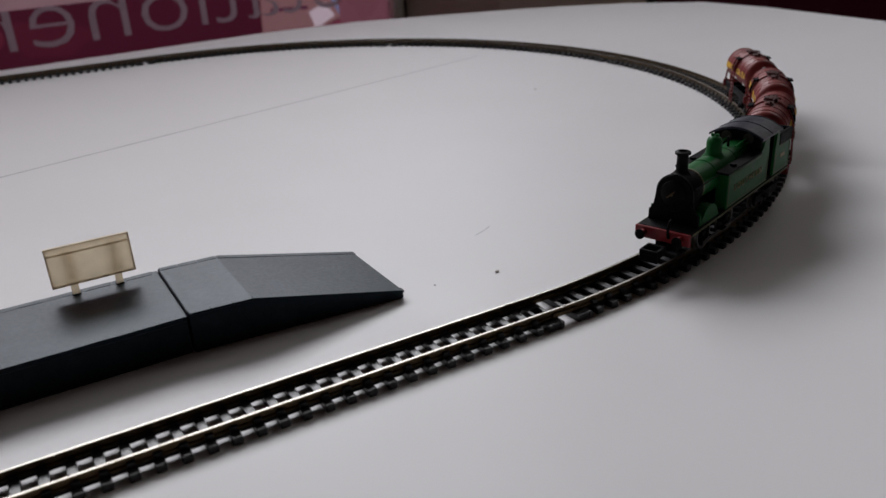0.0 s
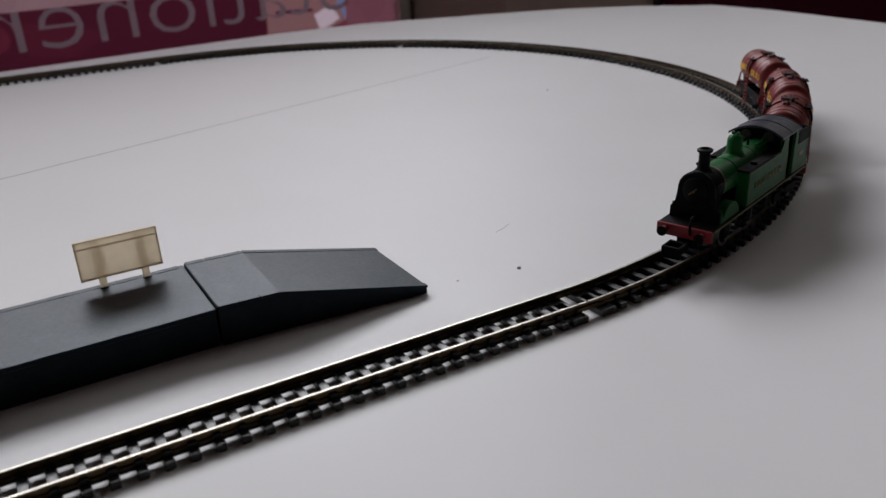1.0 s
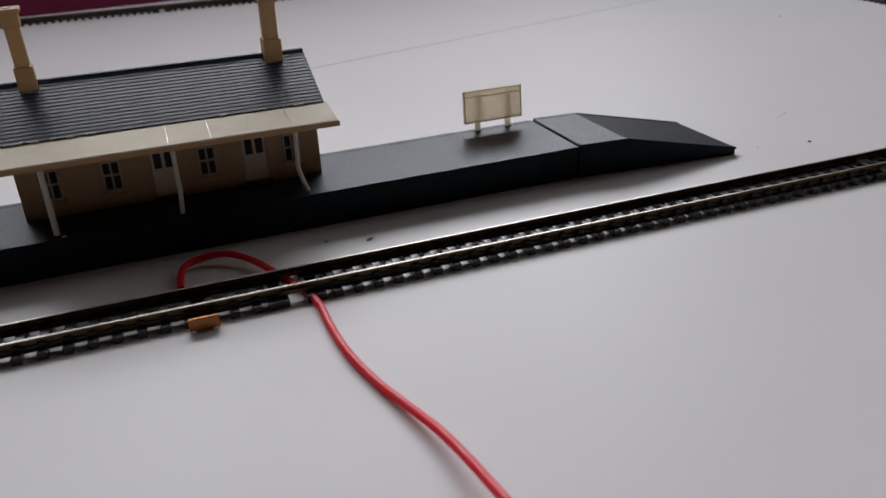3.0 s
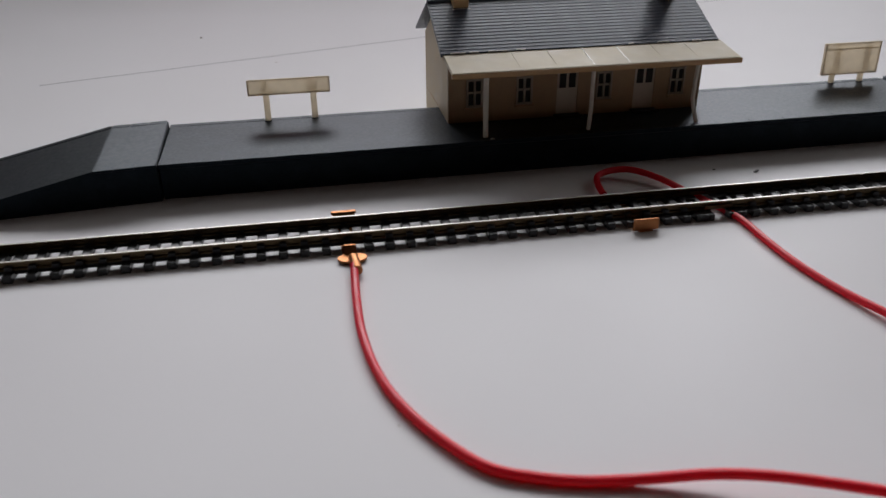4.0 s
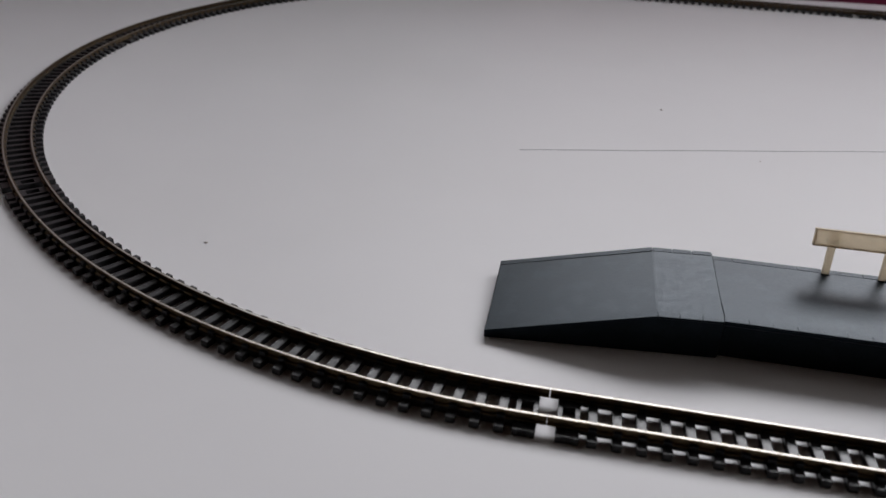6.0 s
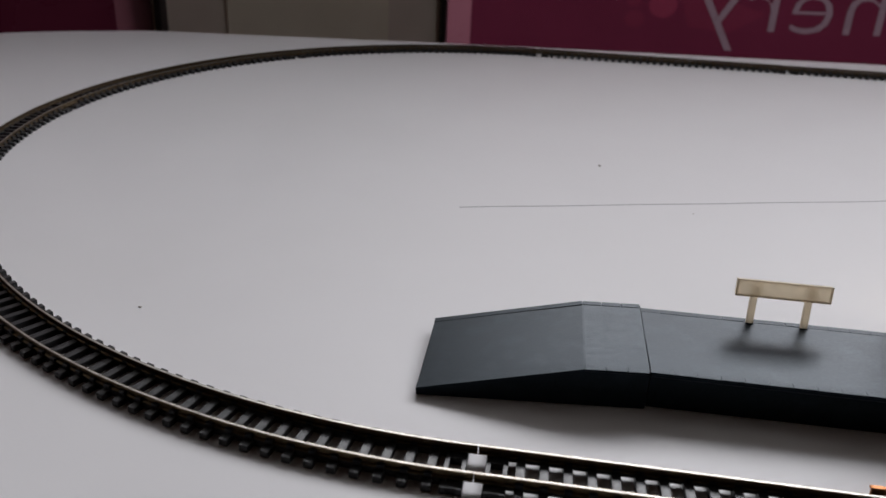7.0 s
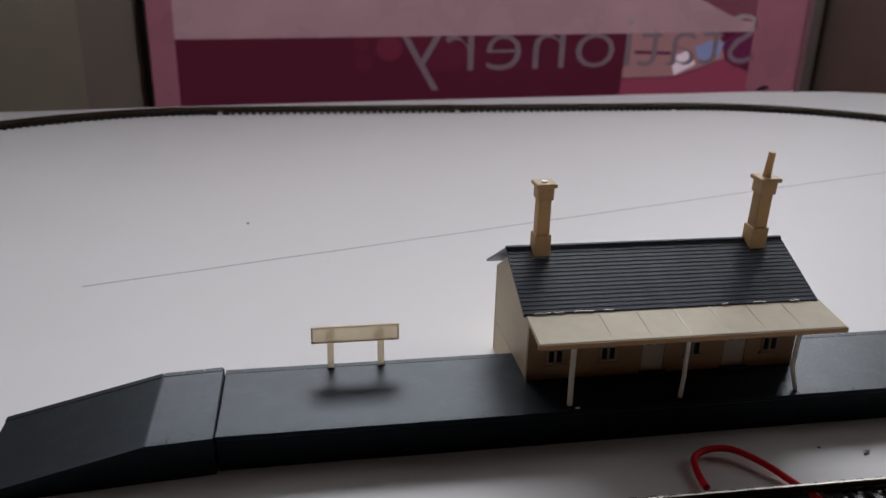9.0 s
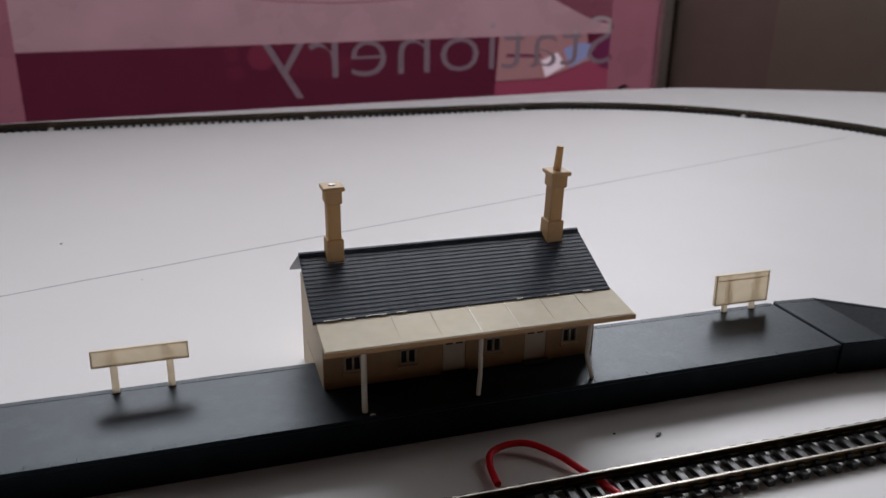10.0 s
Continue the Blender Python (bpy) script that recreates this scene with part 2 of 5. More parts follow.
def lathe(bm, profile, m, seg=24):
    """Radius and height rows turned about z, then set by m."""
    rings = []
    for r, z in profile:
        if r < 1e-6:
            rings.append([bm.verts.new(m @ Vector((0, 0, z)))])
        else:
            rings.append([bm.verts.new(m @ Vector((r * math.cos(2 * math.pi * i / seg), r * math.sin(2 * math.pi * i / seg), z))) for i in range(seg)])
    for a, b in zip(rings, rings[1:]):
        for i in range(seg):
            q = [a[i % len(a)], a[(i + 1) % len(a)], b[(i + 1) % len(b)], b[i % len(b)]]
            q = [v for k, v in enumerate(q) if v not in q[:k]]
            if len(q) > 2:
                bm.faces.new(q)
    for ring, flip in ((rings[0], True), (rings[-1], False)):
        if len(ring) > 2:
            bm.faces.new(ring[::-1] if flip else ring)


def rod(bm, p0, p1, r, seg=8, r1=None):
    p0, p1 = Vector(p0), Vector(p1)
    d = p1 - p0
    m = Matrix.Translation(p0) @ d.to_track_quat("Z", "Y").to_matrix().to_4x4()
    lathe(bm, [(r, 0), (r if r1 is None else r1, d.length)], m, seg)


def sweep(bm, path, profile):
    """A closed section (side, up) carried along a level path of points."""
    rings = []
    for i, p in enumerate(path):
        a, b = path[max(0, i - 1)], path[min(len(path) - 1, i + 1)]
        d = (Vector(b) - Vector(a)).normalized()
        side = Vector((-d.y, d.x, 0)).normalized()
        rings.append([bm.verts.new(Vector(p) + side * s + Vector((0, 0, u))) for s, u in profile])
    k = len(profile)
    for a, b in zip(rings, rings[1:]):
        for i in range(k):
            bm.faces.new((a[i], a[(i + 1) % k], b[(i + 1) % k], b[i]))
    bm.faces.new(rings[0])
    bm.faces.new(rings[-1][::-1])


def spline(points, steps=8):
    """A smooth run of points through those given."""
    ps = [Vector(p) for p in points]
    out = []
    for i in range(len(ps) - 1):
        p0, p1, p2, p3 = ps[max(0, i - 1)], ps[i], ps[i + 1], ps[min(len(ps) - 1, i + 2)]
        for k in range(steps):
            t = k / steps
            out.append(0.5 * (2 * p1 + (p2 - p0) * t + (2 * p0 - 5 * p1 + 4 * p2 - p3) * t * t + (3 * p1 - p0 - 3 * p2 + p3) * t ** 3))
    return out + [ps[-1]]


def tube(bm, path, r, seg=10):
    rings = []
    for i, p in enumerate(path):
        d = (path[min(len(path) - 1, i + 1)] - path[max(0, i - 1)]).normalized()
        side = d.cross(Vector((0, 0, 1))).normalized()
        up = side.cross(d)
        rings.append([bm.verts.new(p + r * (side * math.cos(2 * math.pi * k / seg) + up * math.sin(2 * math.pi * k / seg))) for k in range(seg)])
    for a, b in zip(rings, rings[1:]):
        for k in range(seg):
            bm.faces.new((a[k], a[(k + 1) % seg], b[(k + 1) % seg], b[k]))
    bm.faces.new(rings[0][::-1])
    bm.faces.new(rings[-1])


def lettering(name, words, material, parent, m, width, height, depth, thin=0.0, spacing=1.0):
    """Raised letters, fitted to width and height about the middle of m, in its x-y plane."""
    curve = bpy.data.curves.new(name, "FONT")
    curve.body, curve.extrude, curve.offset, curve.space_character = words, 0.5, thin, spacing
    curve.resolution_u = 4
    tmp = new(name + "_curve", curve)
    bpy.context.view_layer.update()
    me = bpy.data.meshes.new_from_object(tmp.evaluated_get(bpy.context.evaluated_depsgraph_get()))
    bpy.data.objects.remove(tmp)
    co = np.array([v.co[:] for v in me.vertices])
    lo, hi = co.min(0), co.max(0)
    fit = Matrix.Diagonal((width / (hi[0] - lo[0]), height / (hi[1] - lo[1]), depth, 1)) @ Matrix.Translation(Vector((-(lo[0] + hi[0]) / 2, -(lo[1] + hi[1]) / 2, 0)))
    me.transform(m @ fit)
    me.name = name
    me.materials.clear()
    me.materials.append(material)
    ob = new(name, me)
    if parent:
        ob.parent = parent
    return ob


def empty(name, m, label, category, group="", kind=""):
    ob = new(name)
    ob.empty_display_size = 0.01
    ob.matrix_basis = m
    return tagged(ob, label, category, group, kind)


# ---------------------------------------------------------------- plan of the layout
X0, Y0, R = -0.1825, -0.0360, 0.2608
STRAIGHT = 0.1955
X1 = X0 + 2 * STRAIGHT
Y1 = Y0 + 2 * R
SKEW = -0.0040      # the front straights run slightly towards the table's front edge
RAIL_TOP = 0.0042
GAUGE = 0.00495
PITCH = 0.0054


def curve_point(a, left):
    """A place on the track's middle line, a radians up from the front straight, and its heading."""
    side = -1 if left else 1
    bend = 0 if left else max(0.0, 1 - a / math.pi)
    slope = 0 if left else -2 * SKEW * bend / math.pi
    p = Vector(((X0 if left else X1) + side * R * math.sin(a), Y0 + R * (1 - math.cos(a)) + SKEW * bend * bend, 0))
    return p, math.atan2(R * math.sin(a) + slope, side * R * math.cos(a))


def front_y(x):
    """The middle line of the front straights."""
    return Y0 + SKEW * (x - X0) / (X1 - X0)


# ---------------------------------------------------------------- room
WALL = [(-1.00, 0.28), (-0.640, 0.750), (-0.331, 1.008), (0.827, 1.205), (1.125, 0.850), (1.30, 0.15)]


def wall_frame(a, b):
    """A pose with x along the wall from a to b, z up and y into the room."""
    d = Vector((b[0] - a[0], b[1] - a[1], 0))
    yaw = math.atan2(d.y, d.x)
    return Matrix.Translation((a[0], a[1], 0)) @ Matrix.Rotation(yaw, 4, "Z"), d.length


def build_room():
    # shell out of view, added to set the bounce light on the table
    bm = bmesh.new()
    box(bm, -2.2, 2.2, -2.4, 1.5, -0.80, -0.75)
    tagged(part("floor", bm, M_FLOOR), "unseen dark brown floor added under the table", "floor", kind="structure")
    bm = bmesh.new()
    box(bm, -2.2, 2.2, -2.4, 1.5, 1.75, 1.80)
    tagged(part("ceiling", bm, M_CEIL), "unseen dark brown ceiling added over the table", "ceiling", kind="structure")
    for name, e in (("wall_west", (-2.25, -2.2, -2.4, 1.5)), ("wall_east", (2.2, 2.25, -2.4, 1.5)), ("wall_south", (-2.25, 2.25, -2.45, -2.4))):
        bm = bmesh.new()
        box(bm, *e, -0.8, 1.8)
        tagged(part(name, bm, M_ROOM), "unseen dark brown wall added to close the room", "wall", kind="structure")
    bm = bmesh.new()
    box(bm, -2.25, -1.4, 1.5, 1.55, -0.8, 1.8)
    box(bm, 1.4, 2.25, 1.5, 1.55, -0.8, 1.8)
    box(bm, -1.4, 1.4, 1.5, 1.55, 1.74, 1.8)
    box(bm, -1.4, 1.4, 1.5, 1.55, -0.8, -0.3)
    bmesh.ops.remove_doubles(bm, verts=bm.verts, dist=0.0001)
    tagged(part("wall_north", bm, M_ROOM), "unseen dark brown wall added round the window opening", "wall", kind="structure")


def build_table():
    bm = bmesh.new()
    poly = [(-1.00, -0.33), (0.76, -0.33), (0.728, 0.19), (0.745, 0.32), (0.744, 0.392), (0.69, 0.452), (0.63, 0.492), (0.575, 0.514), (0.50, 0.542), (0.43, 0.566), (0.336, 0.569), (0.11, 0.547), (-0.02, 0.535), (-0.16, 0.521), (-0.264, 0.509), (-0.40, 0.490), (-0.515, 0.474), (-0.575, 0.444), (-0.85, 0.27)]
    prism(bm, poly, -0.022, 0.0, "z", 0.0015)
    table = empty("table", pose(0, 0, 0), "large white laminate table under the model railway", "table")
    part("tabletop", bm, M_TABLE, table, "smooth white laminate top")
    for x, y in ((-0.90, -0.28), (0.68, -0.28), (-0.62, 0.32), (0.62, 0.34)):
        bm = bmesh.new()
        box(bm, x - 0.025, x + 0.025, y - 0.025, y + 0.025, -0.75, -0.022, 0.003)
        part("leg", bm, M_METAL_LEG, table)


def pane(name, i, label, bands):
    """A glazed side of the bay with printed film: bands of (name, s0, s1, z0, z1, material, y)."""
    m, w = wall_frame(WALL[i], WALL[i + 1])
    win = empty(name, m, label, "window", kind="structure")
    for band, s0, s1, z0, z1, material, y in bands:
        bm = bmesh.new()
        e = w if s1 is None else s1
        bm.faces.new([bm.verts.new(p) for p in ((s0, y, z0), (e, y, z0), (e, y, z1), (s0, y, z1))])
        part(band, bm, material, win)
    return win


def inside(p, edges):
    """Even-odd test of a point against closed outlines given as pairs of corners."""
    hit = False
    for (ax, ay), (bx, by) in edges:
        if (ay > p[1]) != (by > p[1]) and p[0] < ax + (p[1] - ay) * (bx - ax) / (by - ay):
            hit = not hit
    return hit


def outline(points):
    return list(zip(points, points[1:] + points[:1]))


def letter_outline(words, middle, width, height, thin):
    """Edges of mirrored letters fitted to a width and height on the pane."""
    text = bpy.data.curves.new("text", "FONT")
    text.body, text.resolution_u, text.offset = words, 3, thin
    tmp = new("text", text)
    bpy.context.view_layer.update()
    me = bpy.data.meshes.new_from_object(tmp.evaluated_get(bpy.context.evaluated_depsgraph_get()))
    bpy.data.objects.remove(tmp)
    bm = bmesh.new()
    bm.from_mesh(me)
    bmesh.ops.remove_doubles(bm, verts=bm.verts, dist=0.0005)
    co = np.array([v.co[:2] for v in bm.verts])
    lo, hi = co.min(0), co.max(0)

    def at(v):
        return (middle[0] - width * ((v.co.x - lo[0]) / (hi[0] - lo[0]) - 0.5), middle[1] + height * ((v.co.y - lo[1]) / (hi[1] - lo[1]) - 0.5))
    edges = [(at(e.verts[0]), at(e.verts[1])) for e in bm.edges if len(e.link_faces) == 1]
    bm.free()
    return edges


def cut_films(parent, y, layers):
    """One flat sheet cut into films; a layer (name, label, material, edges, top) takes what lies inside its outline, below its top and outside those before it."""
    verts, edges, index = [], [], {}
    for layer in layers:
        for a, b in layer[3]:
            pair = []
            for p in (a, b):
                key = (round(p[0], 5), round(p[1], 5))
                if key not in index:
                    index[key] = len(verts)
                    verts.append(Vector(key))
                pair.append(index[key])
            if pair[0] != pair[1]:
                edges.append(tuple(pair))
    out = geometry.delaunay_2d_cdt(verts, edges, [], 0, 1e-6)
    for layer in layers:
        bm = bmesh.new()
        vs = [bm.verts.new((v.x, y, v.y)) for v in out[0]]
        for f in out[2]:
            c = sum((out[0][k] for k in f), Vector((0, 0))) / len(f)
            owner = [l for l in layers if c.y < l[4] and inside(c, l[3])][:1]
            if owner and owner[0] is layer:
                bm.faces.new([vs[k] for k in f])
        bmesh.ops.delete(bm, geom=[v for v in bm.verts if not v.link_faces], context="VERTS")
        part(layer[0], bm, layer[2], parent, layer[1])


def build_bay():
    """The shop window bay that stands behind the table."""
    # the top lies out of view; its height is set to shade the far table
    low, top = -0.75, 0.58
    split = -0.0010
    a, b = 0.0400, 1.0330
    win = pane("window_2", 2, "shop window pane with pink and maroon printed film", (
        ("edge_film", 0.0, a, low, top, M_PINK_DARK, 0.004),
        ("edge_film", b, 1.1455, low, top, M_PINK_DARK, 0.004)))
    words = letter_outline("Stationery", (0.7065, -0.0275), 0.667, 0.115, -0.013)
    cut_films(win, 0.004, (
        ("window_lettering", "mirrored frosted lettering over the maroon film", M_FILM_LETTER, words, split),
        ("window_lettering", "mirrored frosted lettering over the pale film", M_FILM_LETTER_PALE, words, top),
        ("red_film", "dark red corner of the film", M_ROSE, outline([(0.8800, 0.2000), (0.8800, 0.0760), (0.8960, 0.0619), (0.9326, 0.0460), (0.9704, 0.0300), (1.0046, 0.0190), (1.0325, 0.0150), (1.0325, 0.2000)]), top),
        # reflection painted into the film as a thin darker arc
        ("film_crease", "thin darker arc of a reflection on the film", M_PINK_DARK, outline([(0.3300, 0.0680), (0.3988, 0.0605), (0.4912, 0.0565), (0.5670, 0.0590), (0.6444, 0.0651), (0.6444, 0.0672), (0.5670, 0.0612), (0.4912, 0.0588), (0.3988, 0.0628), (0.3300, 0.0704)]), top),
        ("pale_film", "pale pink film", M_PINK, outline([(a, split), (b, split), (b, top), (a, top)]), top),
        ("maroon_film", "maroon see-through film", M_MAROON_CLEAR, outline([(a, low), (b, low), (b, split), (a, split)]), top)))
    # small dark object of unknown kind, set on the pane to fit the camera's view
    bm = bmesh.new()
    prism(bm, [(1.053, -0.1075), (1.060, -0.1050), (1.066, -0.1010), (1.074, -0.0985), (1.080, -0.1000), (1.079, -0.1030), (1.070, -0.1050), (1.062, -0.1085)], -0.004, 0.0038, "y")
    part("dark_scrap", bm, M_POST, win, "small dark object placed against the pane")
    side = pane("window_1", 0, "side window pane with pink and maroon film", ())
    w = wall_frame(WALL[0], WALL[1])[1]
    cut_films(side, 0.004, (
        # pale reflection painted as a flat patch of lighter film
        ("white_print", "blurred pale reflection on the pane", M_FILM_PALE, outline([(0.40, 0.012), (0.470, 0.004), (0.505, 0.022), (0.520, 0.060), (0.500, 0.110), (0.40, 0.110)]), top),
        ("maroon_film", "maroon film", M_MAROON, outline([(-0.5, low), (0.540, low), (0.540, 0.023), (0.464, 0.000), (-0.5, -0.090)]), top),
        ("edge_film", "pink edge of the film", M_PINK_DARK, outline([(0.540, low), (w, low), (w, top), (0.540, top)]), top),
        ("pale_film", "pale pink film", M_PINK, outline([(-0.5, -0.090), (0.464, 0.000), (0.540, 0.023), (0.540, top), (-0.5, top)]), top)))
    pane("window_3", 4, "dark maroon filmed window pane beyond the table", (
        ("maroon_film", 0.0, 1.2, low, top, M_MAROON, 0.004),))
    for i, name in ((1, "wall_panel_1"), (3, "wall_panel_2")):
        m, w = wall_frame(WALL[i], WALL[i + 1])
        pan = empty(name, m, "plain beige wall panel between the windows", "wall panel", kind="structure")
        bm = bmesh.new()
        box(bm, 0.0, w, 0.005, 0.02, low, top)
        part("backing", bm, M_PIER, pan)
        # a paler panel on the first wall; on the second a painted gradient of light
        bm = bmesh.new()
        a, b = (0.083, 0.312) if i == 1 else (0.19, w - 0.02)
        box(bm, a, b, 0.0015, 0.005, low, top)
        part("pale_area", bm, M_PIER_LIGHT, pan, "paler greenish area")
    for p, name, double in ((WALL[1], "window_post_1", True), (WALL[2], "window_post_2", False), (WALL[4], "window_post_4", False)):
        post = empty(name, pose(p[0], p[1], 0), "dark rubber-edged upright window post", "window post", kind="structure")
        bm = bmesh.new()
        box(bm, -0.0045, 0.0045, -0.006, 0.012, low, top, 0.001)
        part("gasket", bm, M_POST, post)
        if double:
            bm = bmesh.new()
            box(bm, -0.026, -0.020, -0.006, 0.012, low, top, 0.001)
            part("gasket", bm, M_POST, post)
            bm = bmesh.new()
            box(bm, -0.020, -0.0045, -0.003, 0.012, low, top)
            part("post_face", bm, M_PIER, post)
    post = empty("window_post_3", wall_frame(WALL[2], WALL[3])[0], "pale aluminium window post with dark rubber gaskets", "window post", kind="structure")
    for name, s0, s1, y, material in (("post_edge", 1.1455, 1.1540, -0.010, M_ALU), ("gasket", 1.1540, 1.1558, 0.001, M_POST), ("post_face", 1.1558, 1.1690, -0.006, M_ALU),
                                      ("gasket", 1.1690, 1.1703, -0.001, M_POST), ("post_edge", 1.1703, 1.1760, -0.004, M_PIER), ("gasket", 1.1760, 1.1792, -0.006, M_POST)):
        bm = bmesh.new()
        box(bm, s0, s1, y, 0.012, low, top, 0.0008)
        part(name, bm, material, post)


def ellipse(x, z, rx, rz):
    return outline([(x + rx * math.cos(k * math.pi / 10), z + rz * math.sin(k * math.pi / 10)) for k in range(20)])


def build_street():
    """Flat glowing shapes for the blurred street beyond the maroon film, placed to fit the camera's view."""
    street = empty("backdrop", pose(0, 2.4, 0), "flat glowing backdrop for the blurred street beyond the window", "backdrop", kind="structure")
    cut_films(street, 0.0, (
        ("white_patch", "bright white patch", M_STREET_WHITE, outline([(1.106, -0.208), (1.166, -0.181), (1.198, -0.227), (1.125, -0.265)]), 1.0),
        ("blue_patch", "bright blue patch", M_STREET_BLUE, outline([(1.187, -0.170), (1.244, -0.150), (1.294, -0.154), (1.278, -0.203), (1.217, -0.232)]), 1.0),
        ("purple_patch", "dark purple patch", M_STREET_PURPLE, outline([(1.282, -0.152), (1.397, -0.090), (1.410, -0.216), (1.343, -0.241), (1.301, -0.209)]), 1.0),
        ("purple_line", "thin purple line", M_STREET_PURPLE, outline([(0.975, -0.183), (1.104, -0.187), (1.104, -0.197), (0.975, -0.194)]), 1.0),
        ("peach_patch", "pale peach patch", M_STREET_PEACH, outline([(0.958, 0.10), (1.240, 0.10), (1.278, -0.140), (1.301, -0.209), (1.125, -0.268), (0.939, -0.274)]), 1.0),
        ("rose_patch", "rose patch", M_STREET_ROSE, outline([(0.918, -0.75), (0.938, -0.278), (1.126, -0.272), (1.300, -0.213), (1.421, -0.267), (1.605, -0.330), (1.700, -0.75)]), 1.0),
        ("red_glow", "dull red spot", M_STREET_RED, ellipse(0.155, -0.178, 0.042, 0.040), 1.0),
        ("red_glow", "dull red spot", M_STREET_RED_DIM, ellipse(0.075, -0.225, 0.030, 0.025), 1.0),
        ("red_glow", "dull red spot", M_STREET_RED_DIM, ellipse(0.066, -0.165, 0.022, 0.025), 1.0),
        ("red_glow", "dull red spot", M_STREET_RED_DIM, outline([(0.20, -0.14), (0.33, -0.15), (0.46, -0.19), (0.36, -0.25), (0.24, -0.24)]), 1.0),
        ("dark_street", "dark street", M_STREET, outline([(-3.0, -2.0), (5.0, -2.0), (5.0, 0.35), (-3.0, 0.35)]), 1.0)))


build_room()
build_table()
build_bay()
build_street()

# ---------------------------------------------------------------- platform


def ramp_section(name, m, sign, label):
    """A platform end: a short level stretch, then a slope down to the table, drifting towards the track."""
    ob = empty(name, m, label, "platform ramp", "platform sections")
    h = 0.0117
    drift = Matrix(((1, 0, 0, 0), (-sign * 0.085, 1, 0, 0), (0, 0, 1, 0), (0, 0, 0, 1)))

    def end_part(part_name, poly, y0, y1, bevel, material):
        bm = bmesh.new()
        prism(bm, [(sign * a, b) for a, b in poly], y0, y1, "y", bevel)
        bmesh.ops.transform(bm, matrix=drift, verts=bm.verts)
        part(part_name, bm, material, ob)

    end_part("body", [(0, 0), (0, h), (0.017, h), (0.0605, 0.0026), (0.0605, 0)], -0.0015, 0.0335, 0.0003, M_PLATFORM)
    for y in (-0.0018, 0.0316):
        for k in range(3):
            a = 0.0004 + k * 0.0056
            end_part("coping_block", [(a, h - 0.0006), (a, h + 0.00012), (a + 0.0053, h + 0.00012), (a + 0.0053, h - 0.0006)], y, y + 0.0021, 0.0001, M_COPING)
        end_part("coping_strip", [(0.0173, h - 0.0006), (0.0173, h + 0.00012), (0.0605, 0.00272), (0.0605, 0.002)], y, y + 0.0021, 0.0, M_COPING)
    return ob


def build_platform():
    ob = empty("station_platform", Matrix.Identity(4), "dark grey plastic station platform on the white table", "platform", "platform sections")
    bm = bmesh.new()
    box(bm, -0.1405, 0.1185, -0.0009, 0.0335, 0.0, 0.0104)
    part("body", bm, M_PLATFORM, ob)
    bm = bmesh.new()
    box(bm, -0.1408, 0.1188, -0.0016, 0.0340, 0.0095, 0.0110, 0.0003)
    part("deck", bm, M_PLATFORM, ob, "weathered grey platform deck")
    bm = bmesh.new()
    box(bm, -0.00297, 0.00297, -0.0011, 0.0011, -0.0004, 0.00009, 0.00005)
    block = mesh_of("coping_block", bm, M_COPING)
    k = 0
    for y in (-0.0006, 0.0329):
        x = -0.1378
        while x < 0.117:
            piece("coping_block", block, ob, pose(x, y, 0.0110 + 0.00003 * math.sin(k * 2.3), 0, 0, 0.2 * math.sin(k * 1.7)))
            x += 0.0060
            k += 1
    ramp_section("platform_ramp", pose(-0.1409, -0.0010, 0, 2.3), -1, "grey plastic platform ramp with a raised end joint")
    ramp_section("platform_ramp", pose(0.1189, -0.0002, 0), 1, "grey plastic platform ramp sloping to the table")


build_platform()

# ---------------------------------------------------------------- station building
BX0, BX1 = -0.0518, 0.0350
BF, BB = 0.0165, 0.0590
EAVE, RIDGE, RIDGE_Y = 0.0335, 0.0452, 0.0375
DECK = 0.0110


def window_unit(parent, x, z0, z1, w):
    win = new("window")
    win.parent = parent
    win.matrix_basis = pose(x, BF, 0)
    t = 0.0006
    for a in (-w / 2, w / 2 - t, -t / 2):
        bm = bmesh.new()
        box(bm, a, a + t, -0.0005, 0.0004, z0, z1)
        part("glazing_bar", bm, M_FRAME, win)
    for z in (z0, (z0 + z1) / 2, z1 - t):
        bm = bmesh.new()
        box(bm, -w / 2, w / 2, -0.0004, 0.0003, z, z + t)
        part("glazing_bar", bm, M_FRAME, win)
    bm = bmesh.new()
    box(bm, -w / 2 - 0.0005, w / 2 + 0.0005, -0.0011, 0.0004, z0 - 0.0008, z0, 0.0001)
    part("sill", bm, M_TAN, win)
    bm = bmesh.new()
    box(bm, -w / 2, w / 2, 0.0006, 0.0009, z0, z1)
    part("pane", bm, M_DARK, win, "dark pane")


